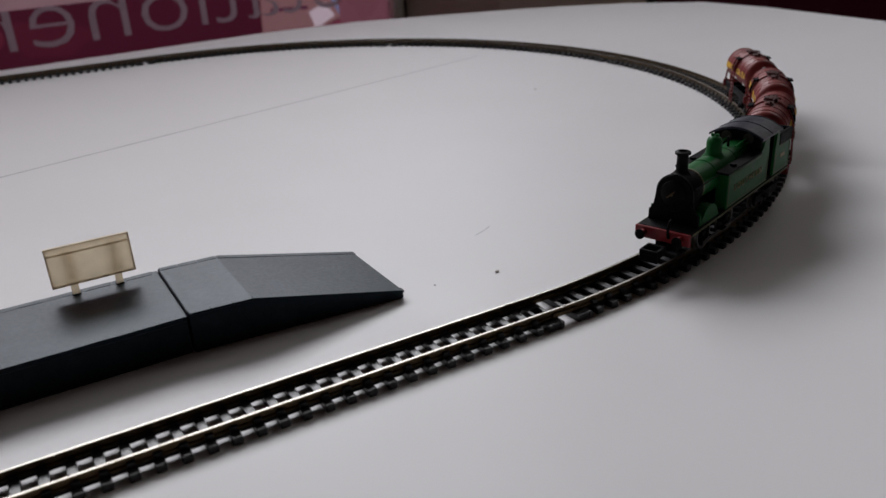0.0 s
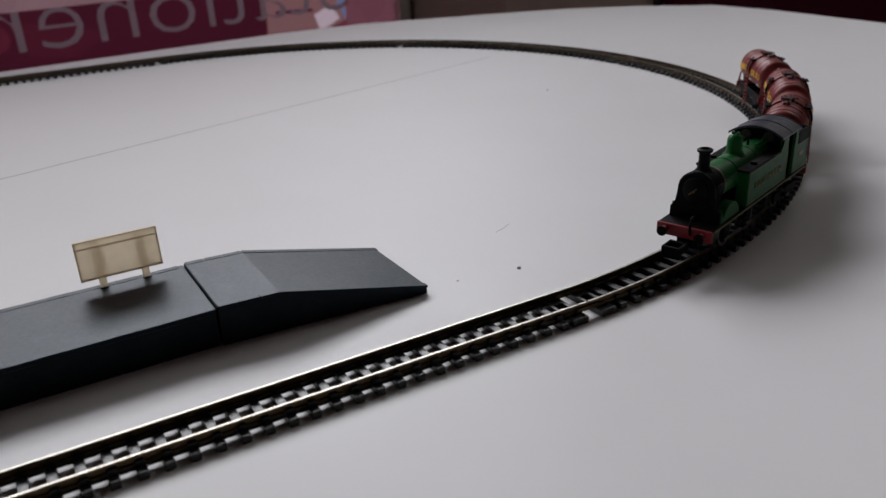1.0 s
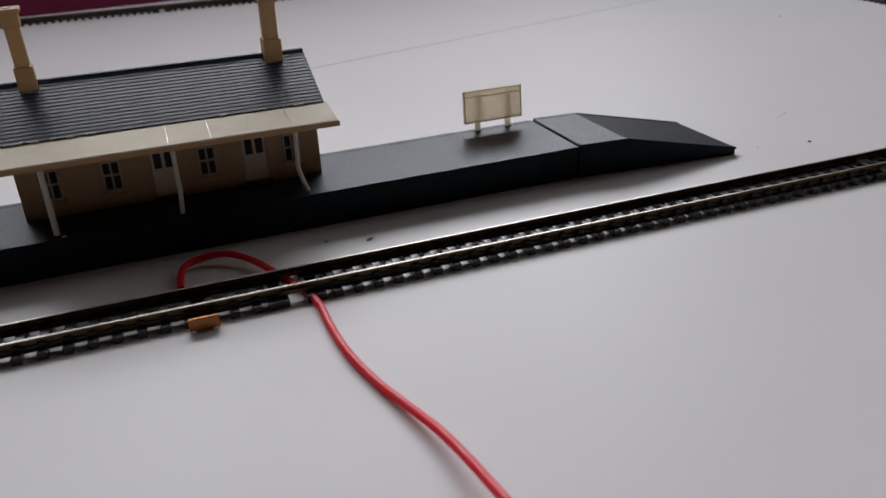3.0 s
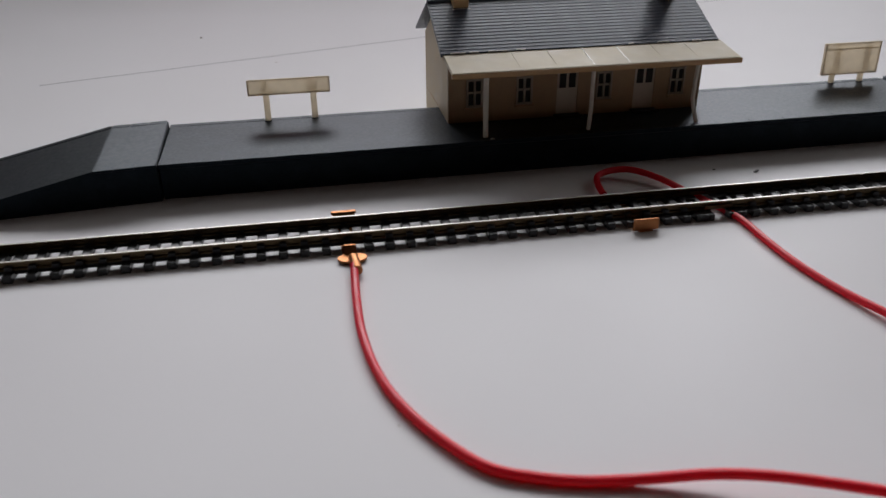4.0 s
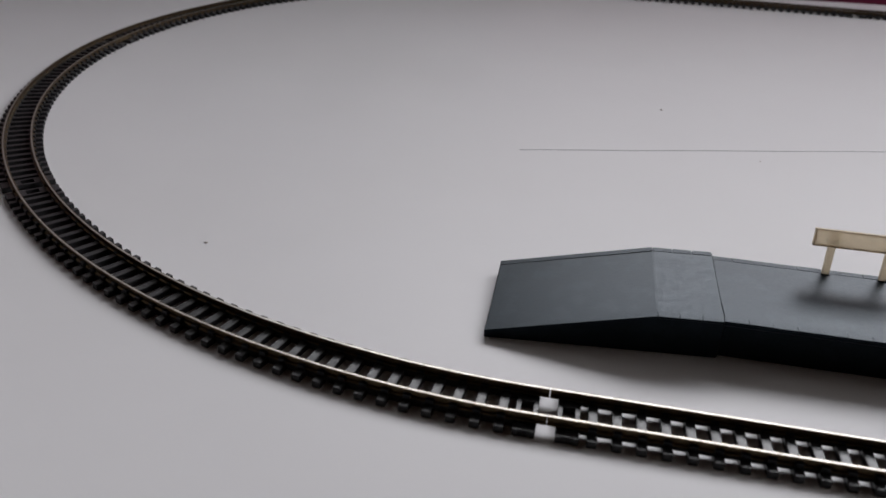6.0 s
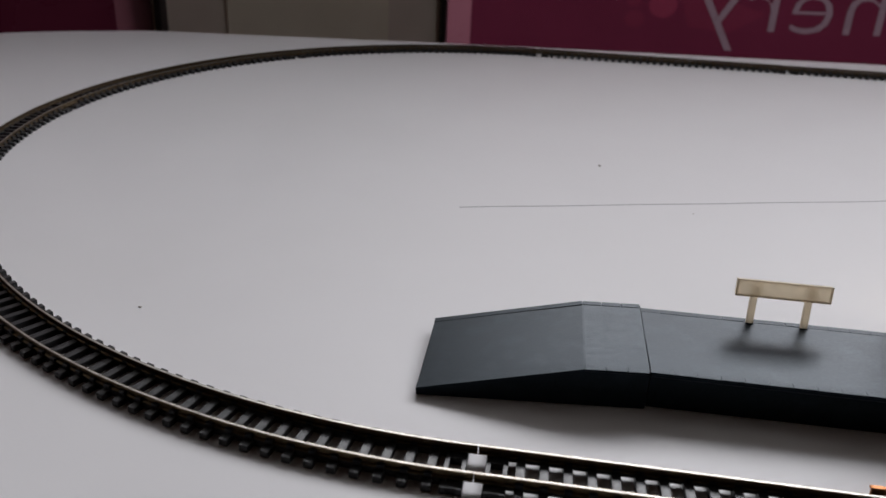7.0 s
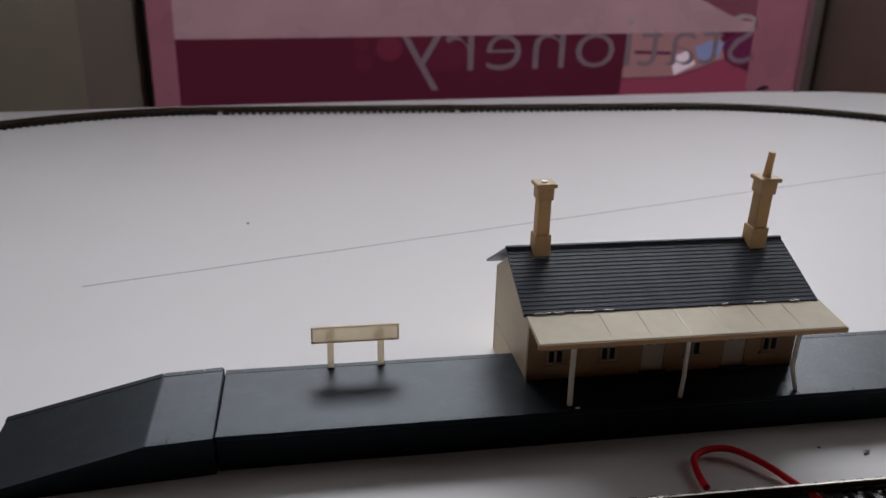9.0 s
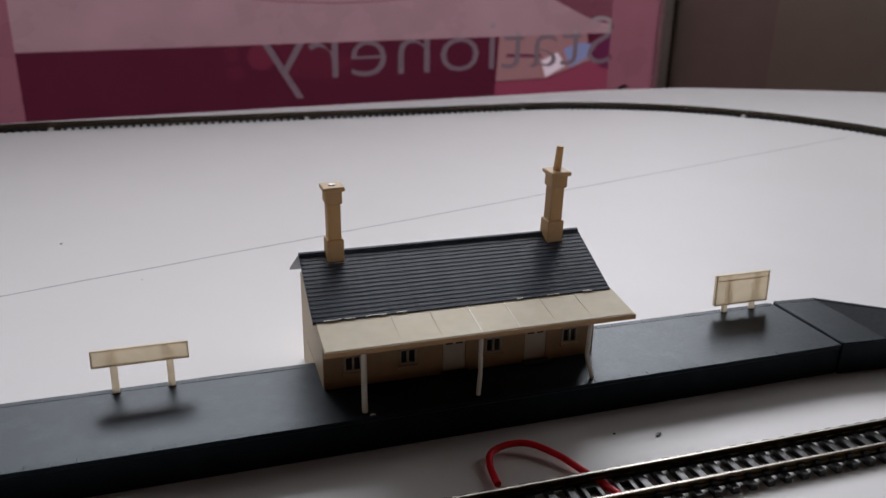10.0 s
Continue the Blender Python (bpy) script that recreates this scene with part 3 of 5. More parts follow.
def build_station():
    ob = empty("station_building", pose(0, 0, 0), "cream plastic model station building with slate roof and canopy", "station building")
    wz0, wz1, dz1 = 0.0160, 0.0252, 0.0260
    windows = (-0.0432, -0.0266, 0.0006, 0.0264)
    doors = (-0.0119, 0.0149)
    ww, dw = 0.0054, 0.0072
    # front wall, built round its openings
    bm = bmesh.new()
    cuts = sorted([(x - ww / 2, x + ww / 2, wz0, wz1) for x in windows] + [(x - dw / 2, x + dw / 2, DECK, dz1) for x in doors])
    x = BX0
    for a, b, z0, z1 in cuts:
        box(bm, x, a, BF, BF + 0.0015, DECK, EAVE)
        box(bm, a, b, BF, BF + 0.0015, z1, EAVE)
        if z0 > DECK:
            box(bm, a, b, BF, BF + 0.0015, DECK, z0)
        x = b
    box(bm, x, BX1, BF, BF + 0.0015, DECK, EAVE)
    bmesh.ops.remove_doubles(bm, verts=bm.verts, dist=0.00001)
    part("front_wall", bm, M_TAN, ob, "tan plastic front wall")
    for name, a, b in (("gable_wall", BX0, BX0 + 0.0015), ("gable_wall", BX1 - 0.0015, BX1)):
        bm = bmesh.new()
        prism(bm, [(BF + 0.0015, DECK), (BF + 0.0015, EAVE), (RIDGE_Y, RIDGE - 0.001), (BB, EAVE - 0.002), (BB, 0.0), (0.0345, 0.0), (0.0345, DECK)], a, b, "x")
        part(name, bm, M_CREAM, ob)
    for e in ((0.0346, BB - 0.0012, 0.0112, 0.0115), (BB - 0.0012, BB - 0.0009, 0.0002, EAVE - 0.0022)):
        bm = bmesh.new()
        box(bm, BX0 - 0.00008, BX0 + 0.0003, *e)
        part("wall_seam", bm, M_FASCIA, ob)
    bm = bmesh.new()
    box(bm, BX0 + 0.0015, BX1 - 0.0015, BB - 0.0015, BB, 0.0, EAVE - 0.002)
    part("rear_wall", bm, M_CREAM, ob)
    # dark sheet added behind the openings in place of the unlit inside
    bm = bmesh.new()
    box(bm, BX0 + 0.0015, BX1 - 0.0015, BF + 0.004, BF + 0.0046, DECK, EAVE - 0.002)
    part("interior_dark_sheet", bm, M_DARK, ob)
    for x in windows:
        window_unit(ob, x, wz0, wz1, ww)
    for x in doors:
        door = new("door")
        door.parent = ob
        bm = bmesh.new()
        box(bm, x - dw / 2, x + dw / 2, BF + 0.0004, BF + 0.0012, DECK, dz1, 0.0001)
        part("door_leaf", bm, M_DOOR, door)
        for dx in (-0.0016, 0.0016):
            bm = bmesh.new()
            box(bm, x + dx - 0.0011, x + dx + 0.0011, BF + 0.0001, BF + 0.0006, 0.0205, 0.0252)
            part("door_pane", bm, M_DARK, door, "dark glazed panel")
        bm = bmesh.new()
        box(bm, x - dw / 2 - 0.0008, x + dw / 2 + 0.0008, BF - 0.003, BF, DECK, DECK + 0.0009, 0.0002)
        part("doorstep", bm, M_DARK, door, "dark doorstep")
    # roof: sheet on each slope, slate courses laid over the front one, ridge strip
    roof = new("roof")
    roof.parent = ob
    RX0, RX1 = BX0 - 0.0030, BX1 + 0.0024
    for name, y0, z0 in (("roof_sheet", BF - 0.0034, EAVE + 0.0002), ("roof_sheet", BB + 0.0030, EAVE - 0.0018)):
        bm = bmesh.new()
        prism(bm, [(RIDGE_Y, RIDGE), (RIDGE_Y, RIDGE + 0.0009), (y0, z0 + 0.0009), (y0, z0)], RX0, RX1, "x", 0.0001)
        part(name, bm, M_SLATE, roof)
    n = 17
    y0, z0 = BF - 0.0035, EAVE + 0.0011
    slope = math.atan2(RIDGE + 0.0009 - z0, RIDGE_Y - y0)
    length = math.hypot(RIDGE + 0.0009 - z0, RIDGE_Y - y0)
    step = length / n
    bm = bmesh.new()
    prism(bm, [(0, -0.0002), (0.00004, 0.00011), (0.00012, 0.00012), (step * 1.02, 0.00002), (step * 1.02, -0.0002)], RX0, RX1, "x")
    course = mesh_of("slate_course", bm, M_SLATE)
    for k in range(n):
        piece("slate_course", course, roof, Matrix.Translation((0.00008 * math.sin(k * 3.1), y0, z0)) @ Matrix.Rotation(slope, 4, "X") @ Matrix.Translation((0, k * step, 0)))
    bm = bmesh.new()
    prism(bm, [(RIDGE_Y - 0.0011, RIDGE + 0.0004), (RIDGE_Y - 0.0008, RIDGE + 0.0012), (RIDGE_Y, RIDGE + 0.0015), (RIDGE_Y + 0.0011, RIDGE + 0.0004)], RX0, RX1, "x", 0.0001)
    part("ridge_strip", bm, M_SLATE, roof)
    # canopy
    can = new("canopy")
    can.parent = ob
    cy, cz = -0.0012, 0.0312
    bm = bmesh.new()
    prism(bm, [(cy, cz), (cy, cz + 0.0012), (BF - 0.0026, EAVE + 0.0010), (BF - 0.0026, EAVE - 0.0003)], RX0 + 0.0008, RX1 + 0.0008, "x", 0.00015)
    part("canopy_board", bm, M_CANOPY, can)
    bm = bmesh.new()
    box(bm, RX0 + 0.0006, RX1 + 0.0010, cy - 0.0004, cy + 0.0006, cz - 0.0005, cz + 0.0010, 0.0001)
    part("fascia", bm, M_FASCIA, can, "darker tan fascia edge")
    random.seed(4)
    for x, w in ((0.003, 0.005), (0.009, 0.003), (0.015, 0.006), (0.024, 0.003), (0.061, 0.002), (0.071, 0.004), (0.083, 0.003)):
        bm = bmesh.new()
        path = [Vector((RX0 + x + w * k / 6, BF - 0.0034 + random.uniform(-0.00025, 0.0002), EAVE + 0.00125)) for k in range(7)]
        tube(bm, path, 0.00022, 6)
        part("glue_trace", bm, M_GLUE, can, "thread of dried white glue", smooth=True)
    for k in range(6):
        bm = bmesh.new()
        x = RX0 + 0.022 + k * 0.0115
        prism(bm, [(cy + 0.0008, cz + 0.00118), (cy + 0.0008, cz + 0.00132), (BF - 0.0038, EAVE + 0.00105), (BF - 0.0038, EAVE + 0.0009)], x, x + 0.00018, "x")
        part("canopy_rib", bm, M_GLUE if k in (2, 3) else M_CANOPY, can, "whitish seam" if k in (2, 3) else "")
    # posts: two straight, one bent at the foot
    for x, bend, r in ((-0.0430, 0.0, 0.00085), (-0.0090, 0.0, 0.0007), (0.0262, 0.0022, 0.0007)):
        bm = bmesh.new()
        top = Vector((x - 0.0006 * (bend > 0), 0.0018, cz + 0.0003))
        path = [top, Vector((x - 0.0010 * (bend > 0.001), 0.0018, 0.022)), Vector((x - bend * 0.4, 0.0017, 0.018)), Vector((x + bend * 0.5 - 0.0005 * (r < 0.0008 and bend == 0), 0.0014, DECK + 0.0002))]
        pts = spline(path, 4)
        for p, q in zip(pts, pts[1:]):
            rod(bm, p, q, r, 8)
        bmesh.ops.remove_doubles(bm, verts=bm.verts, dist=0.00001)
        part("canopy_post", bm, M_WINDOW_FRAME, can, "bent pale post" if bend > 0.001 else "slim pale post", smooth=True)
    bm = bmesh.new()
    lathe(bm, [(0.0006, 0.0), (0.0005, 0.0002), (0.0002, 0.0004), (0.0, 0.0004)], pose(-0.0412, -0.0004, DECK) @ Matrix.Diagonal((1.5, 0.6, 1, 1)), 12)
    part("glue_dab", bm, M_GLUE, ob, "dab of dried glue at a post foot", smooth=True)
    # chimneys
    for x, pot in ((-0.0438, False), (0.0266, True)):
        ch = new("chimney")
        ch.parent = ob
        ch.matrix_basis = pose(x, RIDGE_Y - 0.0005, 0.0, 1.5, 0.8 if pot else -0.6, 2)
        slim = 0.88 if pot else 0.80
        for sub, h, z0, z1 in (("stack_base", 0.0032, 0.0415, 0.0512), ("stack_shaft", 0.0025, 0.0512, 0.0622), ("stack_collar", 0.0031, 0.0622, 0.0662), ("stack_cap", 0.0040, 0.0662, 0.0675)):
            bm = bmesh.new()
            h *= slim
            box(bm, -h, h, -h, h, z0, z1, 0.00025)
            part(sub, bm, M_STONE, ch)
            if pot and sub == "stack_shaft":
                bm = bmesh.new()
                box(bm, -h - 0.00012, -h + 0.0002, -h + 0.0003, h - 0.0003, 0.0, 0.0004)
                ridge = mesh_of("moulded_ridge", bm, M_STONE)
                for k in range(13):
                    piece("moulded_ridge", ridge, ch, pose(0, 0, z0 + 0.0004 + k * 0.0008))
        h = 0.0032 * slim + 0.0003
        seam = [Vector((a, b, RIDGE + 0.0013 + 0.00004 * math.sin(9 * i) - (h + 0.0008 - b) * math.tan(slope) * 0.86)) for i, (a, b) in enumerate(((-h, h - 0.001), (-h, -h * 0.3), (-h, -h), (0.0, -h), (h, -h), (h, -h * 0.3), (h, h - 0.001)))]
        if not pot:
            bm = bmesh.new()
            tube(bm, seam, 0.0003, 6)
            part("glue_trace", bm, M_GLUE, ch, "white glue round the stack foot", smooth=True)
        bm = bmesh.new()
        if pot:
            rod(bm, (0, 0, 0.0675), (0.0004, 0, 0.0752), 0.0013, 10, 0.0011)
            part("chimney_pot", bm, M_STONE, ch, smooth=True)
        else:
            rod(bm, (0, 0, 0.0675), (0, 0, 0.0678), 0.0010, 12)
            part("flue_plug", bm, M_WHITE, ch, "white plastic flue stub", smooth=True)


build_station()


def name_board(name, x0, x1, z0, z1, posts, label, lean):
    ob = empty(name, pose((x0 + x1) / 2, 0.0305, DECK, lean), label, "station sign", "station name boards")
    w = (x1 - x0) / 2
    bm = bmesh.new()
    box(bm, -w, w, -0.0006, 0.0006, z0 - DECK, z1 - DECK, 0.00015)
    part("board", bm, M_SIGN, ob, "blank translucent cream board")
    t = 0.00045
    for e in ((-w, w, z0, z0 + t), (-w, w, z1 - t, z1), (-w, -w + t, z0, z1), (w - t, w, z0, z1)):
        bm = bmesh.new()
        box(bm, e[0], e[1], -0.0009, -0.0005, e[2] - DECK, e[3] - DECK)
        part("moulding", bm, M_SIGN, ob)
    if z1 - z0 > 0.008:
        bm = bmesh.new()
        box(bm, -w, w, -0.0008, -0.0005, z1 - DECK - 0.0024, z1 - DECK - 0.0020)
        part("moulding", bm, M_SIGN, ob)
    for p in posts:
        bm = bmesh.new()
        box(bm, p - (x0 + x1) / 2 - 0.0010, p - (x0 + x1) / 2 + 0.0010, 0.0006, 0.0018, -0.0003, z1 - DECK - 0.0006, 0.0002)
        part("post", bm, M_SIGN, ob)
        bm = bmesh.new()
        box(bm, p - (x0 + x1) / 2 - 0.0012, p - (x0 + x1) / 2 + 0.0012, 0.0003, 0.0021, -0.0001, 0.0003, 0.0001)
        part("foot_plate", bm, M_COPING, ob)


name_board("station_sign", -0.1150, -0.0885, 0.0198, 0.0248, (-0.1093, -0.0940), "long low cream plastic name board on two posts", -8)
name_board("station_sign", 0.0905, 0.1128, 0.0146, 0.0260, (0.0962, 0.1080), "tall cream plastic name board on two short posts", -3)

# ---------------------------------------------------------------- track
RAIL_SECTION = [(-0.0009, 0.0), (0.0009, 0.0), (0.0009, 0.00030), (0.00025, 0.0005), (0.00025, 0.00130), (0.00045, 0.0015), (0.00042, 0.0020), (-0.00042, 0.0020), (-0.00045, 0.0015), (-0.00025, 0.00130), (-0.00025, 0.0005), (-0.0009, 0.00030)]


def sleeper_mesh(half_width):
    bm = bmesh.new()
    box(bm, -half_width, half_width, -0.0086, 0.0086, 0.0, 0.0019, 0.00012)
    for y in (-GAUGE, GAUGE):
        for d in (-1, 1):
            a, b = sorted((y + d * 0.0003, y + d * (0.0012 if d * y > 0 else 0.0009)))
            box(bm, -0.0009, 0.0009, a, b, 0.0018, 0.0032 if d * y > 0 else 0.0027)
    return mesh_of("sleeper", bm, M_SLEEPER)


def end_sleeper_mesh():
    """The moulded end piece: two sleepers joined under the rails and open in the middle."""
    bm = bmesh.new()
    for a in (-0.0026, 0.0014):
        box(bm, a, a + 0.0012, -0.0086, 0.0086, 0.0, 0.0019, 0.00012)
    for y in (-0.0072, -0.0032, 0.0032, 0.0072):
        box(bm, -0.0016, 0.0016, y - 0.0011, y + 0.0011, 0.0, 0.0019)
    return mesh_of("sleeper", bm, M_SLEEPER)


SLEEPER = sleeper_mesh(0.00112)
END_SLEEPER = end_sleeper_mesh()


def track_section(points, label):
    """points: f(s) gives place and yaw along the middle line, s from 0 to length."""
    f, length = points
    ob = empty("track_section", Matrix.Identity(4), label, "track", "track sections")
    steps = max(2, int(length / 0.006))
    # the web is deepened on curves to block light under the rails, open on straights
    web = 0.0002 if abs(f(0.0)[1] - f(length)[1]) > 0.1 else 0.0010
    for side in (-1, 1):
        path = []
        for i in range(steps + 1):
            p, yaw = f(0.0001 + (length - 0.0002) * i / steps)
            path.append(p + side * GAUGE * Vector((-math.sin(yaw), math.cos(yaw), 0)) + Vector((0, 0, 0.0022)))
        bm = bmesh.new()
        sweep(bm, path, RAIL_SECTION)
        rail = part("rail", bm, M_RAIL_SIDE, ob)
        bm = bmesh.new()
        sweep(bm, path, [(-0.00030, 0.0019), (0.00030, 0.0019), (0.00026, 0.00206), (-0.00026, 0.00206)])
        part("running_face", bm, M_RAIL, rail, "polished rail head")
        # web of plastic under each rail
        bm = bmesh.new()
        sweep(bm, [Vector((p.x, p.y, 0.0)) for p in path[1:-1]], [(-0.0007, web), (0.0007, web), (0.0008, 0.0020), (-0.0008, 0.0020)])
        part("sleeper_web", bm, M_SLEEPER, ob)
        # joiner at the far end
        p, yaw = f(length)
        m = Matrix.Translation(p) @ Matrix.Rotation(yaw, 4, "Z")
        bm = bmesh.new()
        for d in (-1, 1):
            a, b = sorted((side * GAUGE + d * 0.0004, side * GAUGE + d * 0.0010))
            box(bm, -0.0042, 0.0042, a, b, 0.0021, 0.0033, 0.0001, m)
        part("rail_joiner", bm, M_RAIL_SIDE, ob)
    inset = 0.0048
    n = int(round((length - 2 * inset) / PITCH))
    for i in range(n + 1):
        s = inset + (length - 2 * inset) * i / n
        p, yaw = f(s)
        me = END_SLEEPER if i in (0, n) else SLEEPER
        piece("sleeper", me, ob, Matrix.Translation(p) @ Matrix.Rotation(yaw + random.uniform(-0.006, 0.006), 4, "Z"))


def straight(xa, xb, ya, yb):
    yaw = math.atan2(yb - ya, xb - xa)
    return (lambda s: (Vector((xa + s * math.cos(yaw), ya + s * math.sin(yaw), 0)), yaw)), math.hypot(xb - xa, yb - ya)


def arc(a0, a1, left):
    return (lambda s: curve_point(a0 + s / R, left)), R * (a1 - a0)


random.seed(11)
XM = X0 + STRAIGHT
track_section(straight(X0, XM, front_y(X0), front_y(XM)), "straight model track section beside the platform")
track_section(straight(XM, X1, front_y(XM), front_y(X1)), "straight model track section with a wire beneath")
track_section(straight(X0, XM, Y1, Y1), "straight model track section before the windows")
track_section(straight(XM, X1, Y1, Y1), "straight model track section before the windows")
for k in range(4):
    track_section(arc(k * math.pi / 4, (k + 1) * math.pi / 4, False), "curved model track section with black sleepers")
    track_section(arc(k * math.pi / 4, (k + 1) * math.pi / 4, True), "curved model track section with black sleepers")

# ---------------------------------------------------------------- wires and clips


def wire(label, pts, r=0.00100):
    bm = bmesh.new()
    tube(bm, spline([Vector(p) for p in pts], 8), r)
    tagged(part("red_wire", bm, M_WIRE, smooth=True), label, "wire", "power wires")


WR = 0.00102
wire("thick red wire from a copper clip across the table", [(-0.0896, -0.0545, 0.0016), (-0.0905, -0.0700, WR), (-0.0906, -0.0850, WR), (-0.0888, -0.0995, WR), (-0.0852, -0.1108, WR), (-0.0798, -0.1208, WR), (-0.0738, -0.1285, WR), (-0.0670, -0.1322, WR), (-0.0590, -0.1348, WR), (-0.0500, -0.1365, 0.0013), (-0.0365, -0.1395, 0.0028), (-0.0240, -0.1450, 0.0042), (-0.0050, -0.1560, 0.0055), (0.0300, -0.1780, 0.006), (0.0700, -0.2100, 0.006), (0.10, -0.28, 0.003), (0.11, -0.45, WR)])
wire("thick red wire looping under the track onto the table", [(-0.0142, -0.0275, 0.0016), (-0.0141, -0.0250, 0.0016), (-0.0134, -0.0195, 0.0020), (-0.0114, -0.0150, 0.0024), (-0.0060, -0.0130, 0.0028), (0.0002, -0.0142, 0.0028), (0.0060, -0.0205, 0.0022), (0.0100, -0.0280, 0.0014), (0.0130, -0.0345, 0.00095), (0.0155, -0.0420, 0.00095), (0.0172, -0.0500, WR), (0.0172, -0.0620, WR), (0.0180, -0.0750, WR), (0.0205, -0.0880, WR), (0.0236, -0.0995, 0.0016), (0.0262, -0.1100, 0.0024), (0.0278, -0.1215, 0.0034), (0.0290, -0.1340, 0.0044), (0.0310, -0.1460, 0.0050), (0.040, -0.172, 0.005), (0.060, -0.22, 0.003), (0.09, -0.45, WR)], 0.00097)


def power_clip(x, wired, label):
    ob = empty("power_clip", pose(x, front_y(x), 0), label, "power clip", "power clips")
    bm = bmesh.new()
    box(bm, -0.0019, 0.0019, -0.0115, 0.0095, 0.0001, 0.0005)
    part("strap", bm, M_COPPER, ob)
    if wired:
        bm = bmesh.new()
        box(bm, -0.0034, 0.0034, 0.0078, 0.0092, 0.0034, 0.0041, 0.0002)
        box(bm, -0.0030, 0.0030, 0.0083, 0.0089, 0.0004, 0.0035)
        part("far_tab", bm, M_COPPER, ob)
    bm = bmesh.new()
    if wired:
        lathe(bm, [(0.0037, 0.0004), (0.0037, 0.0010)], pose(0.0004, -0.0125, 0) @ Matrix.Diagonal((1, 0.62, 1, 1)), 20)
        part("spade", bm, M_COPPER, ob)
        bm = bmesh.new()
        rod(bm, (0.0006, -0.0134, 0.0013), (0.0010, -0.0202, 0.0014), 0.00135, 10)
        part("crimp", bm, M_COPPER, ob, smooth=True)
        bm = bmesh.new()
        prism(bm, [(-0.0112, 0.0005), (-0.0094, 0.0029), (-0.0090, 0.0029), (-0.0090, 0.0024), (-0.0104, 0.0005)], -0.0015, 0.0017, "x")
        part("near_tab", bm, M_COPPER, ob, "bent copper tab over the sleeper ends")
    else:
        box(bm, -0.0036, 0.0036, -0.0112, -0.0104, 0.0003, 0.0036, 0.0002)
        part("near_tab", bm, M_COPPER, ob)


power_clip(-0.0900, True, "copper power clip crimped to a red wire")
power_clip(-0.0105, False, "plain copper power clip under the rails")

# ---------------------------------------------------------------- small marks on the table
bm = bmesh.new()
p, q = Vector((-0.2060, 0.1305, 0)), Vector((0.4150, 0.3110, 0))
for a, b, half, wave in ((0.0, 0.62, 0.00035, 0.0002), (0.62, 1.0, 0.0003, 0.0)):
    sweep(bm, [p.lerp(q, a + (b - a) * k / 30) + Vector((0, wave * math.sin(k * 1.3), 0)) for k in range(31)], [(-half, -0.0003), (half, -0.0003), (half, 0.00006), (-half, 0.00006)])
tagged(part("pencil_line", bm, M_PENCIL), "faint straight pencil line drawn across the table", "pencil line", kind="structure")


bm = bmesh.new()
sweep(bm, [Vector((0.2225, 0.0205, 0)), Vector((0.2275, 0.0224, 0)), Vector((0.2310, 0.0245, 0))], [(-0.00011, -0.0003), (0.00011, -0.0003), (0.00011, 0.00005), (-0.00011, 0.00005)])
tagged(part("scratch_mark", bm, M_PENCIL), "short faint scratch mark on the white table", "scratch", kind="structure")


bm = bmesh.new()
lathe(bm, [(0.0013, -0.0002), (0.0012, 0.00002), (0.0, 0.00004)], pose(-0.1730, -0.1130, 0) @ Matrix.Diagonal((1, 0.8, 1, 1)), 14)
tagged(part("stain", bm, M_STAIN), "small pale yellow stain on the white table", "stain", kind="structure")


def crumb(x, y, size, stretch, turn, dark=False):
    bm = bmesh.new()
    bmesh.ops.create_icosphere(bm, subdivisions=2, radius=size)
    for v in bm.verts:
        v.co *= 1 + 0.35 * noise.noise(v.co * 900 + Vector((x * 90, y * 90, 0)))
        v.co.z = v.co.z * 0.45
        v.co.x *= stretch
    low = min(v.co.z for v in bm.verts)
    for v in bm.verts:
        v.co.z -= low
    ob = part("crumb", bm, M_COAL if dark else M_CRUMB, smooth=True)
    ob.matrix_basis = pose(x, y, 0, 0, 0, turn)
    tagged(ob, "tiny dark crumb of dirt on the white table", "crumb", "crumbs")


for c in ((0.2115, -0.0085, 0.00065, 1.3, 20), (0.376, 0.190, 0.0006, 1.2, 0), (-0.1445, 0.203, 0.0006, 1.2, 40), (0.0280, -0.0130, 0.0004, 1.2, 0, True), (0.0402, -0.0170, 0.0006, 2.5, 30, True), (-0.0870, -0.1140, 0.0002, 1.2, 0), (-0.1870, -0.1120, 0.00025, 1.2, 70), (0.191, -0.005, 0.0003, 1.2, 0), (-0.2935, 0.0215, 0.0004, 1.6, 0), (-0.1070, 0.1470, 0.0003, 1.3, 0)):
    crumb(*c)

# ---------------------------------------------------------------- train


def wheel(parent, x, side, r, spokes, name="wheel"):
    y = side * 0.0044
    w = new(name)
    w.parent = parent
    w.matrix_basis = pose(x, y, RAIL_TOP + r) @ Matrix.Rotation(radians(-90 * side), 4, "X")
    bm = bmesh.new()
    lathe(bm, [(r * 0.78, 0.0), (r + 0.0006, 0.0), (r + 0.0006, 0.0004), (r, 0.0006), (r * 0.985, 0.0018), (r * 0.80, 0.0018), (r * 0.78, 0.0)], Matrix.Identity(4), 28)
    part("tyre", bm, M_STEEL, w, "bright steel tyre", smooth=True)
    bm = bmesh.new()
    lathe(bm, [(r * 0.24, 0.0003), (r * 0.24, 0.0019), (0.0, 0.0021)], Matrix.Identity(4), 14)
    for k in range(spokes):
        box(bm, 0.0, r * 0.80, -0.00025, 0.00025, 0.0005, 0.0014, 0, Matrix.Rotation(2 * math.pi * k / spokes, 4, "Z"))
    part("wheel_centre", bm, M_BLACK, w)


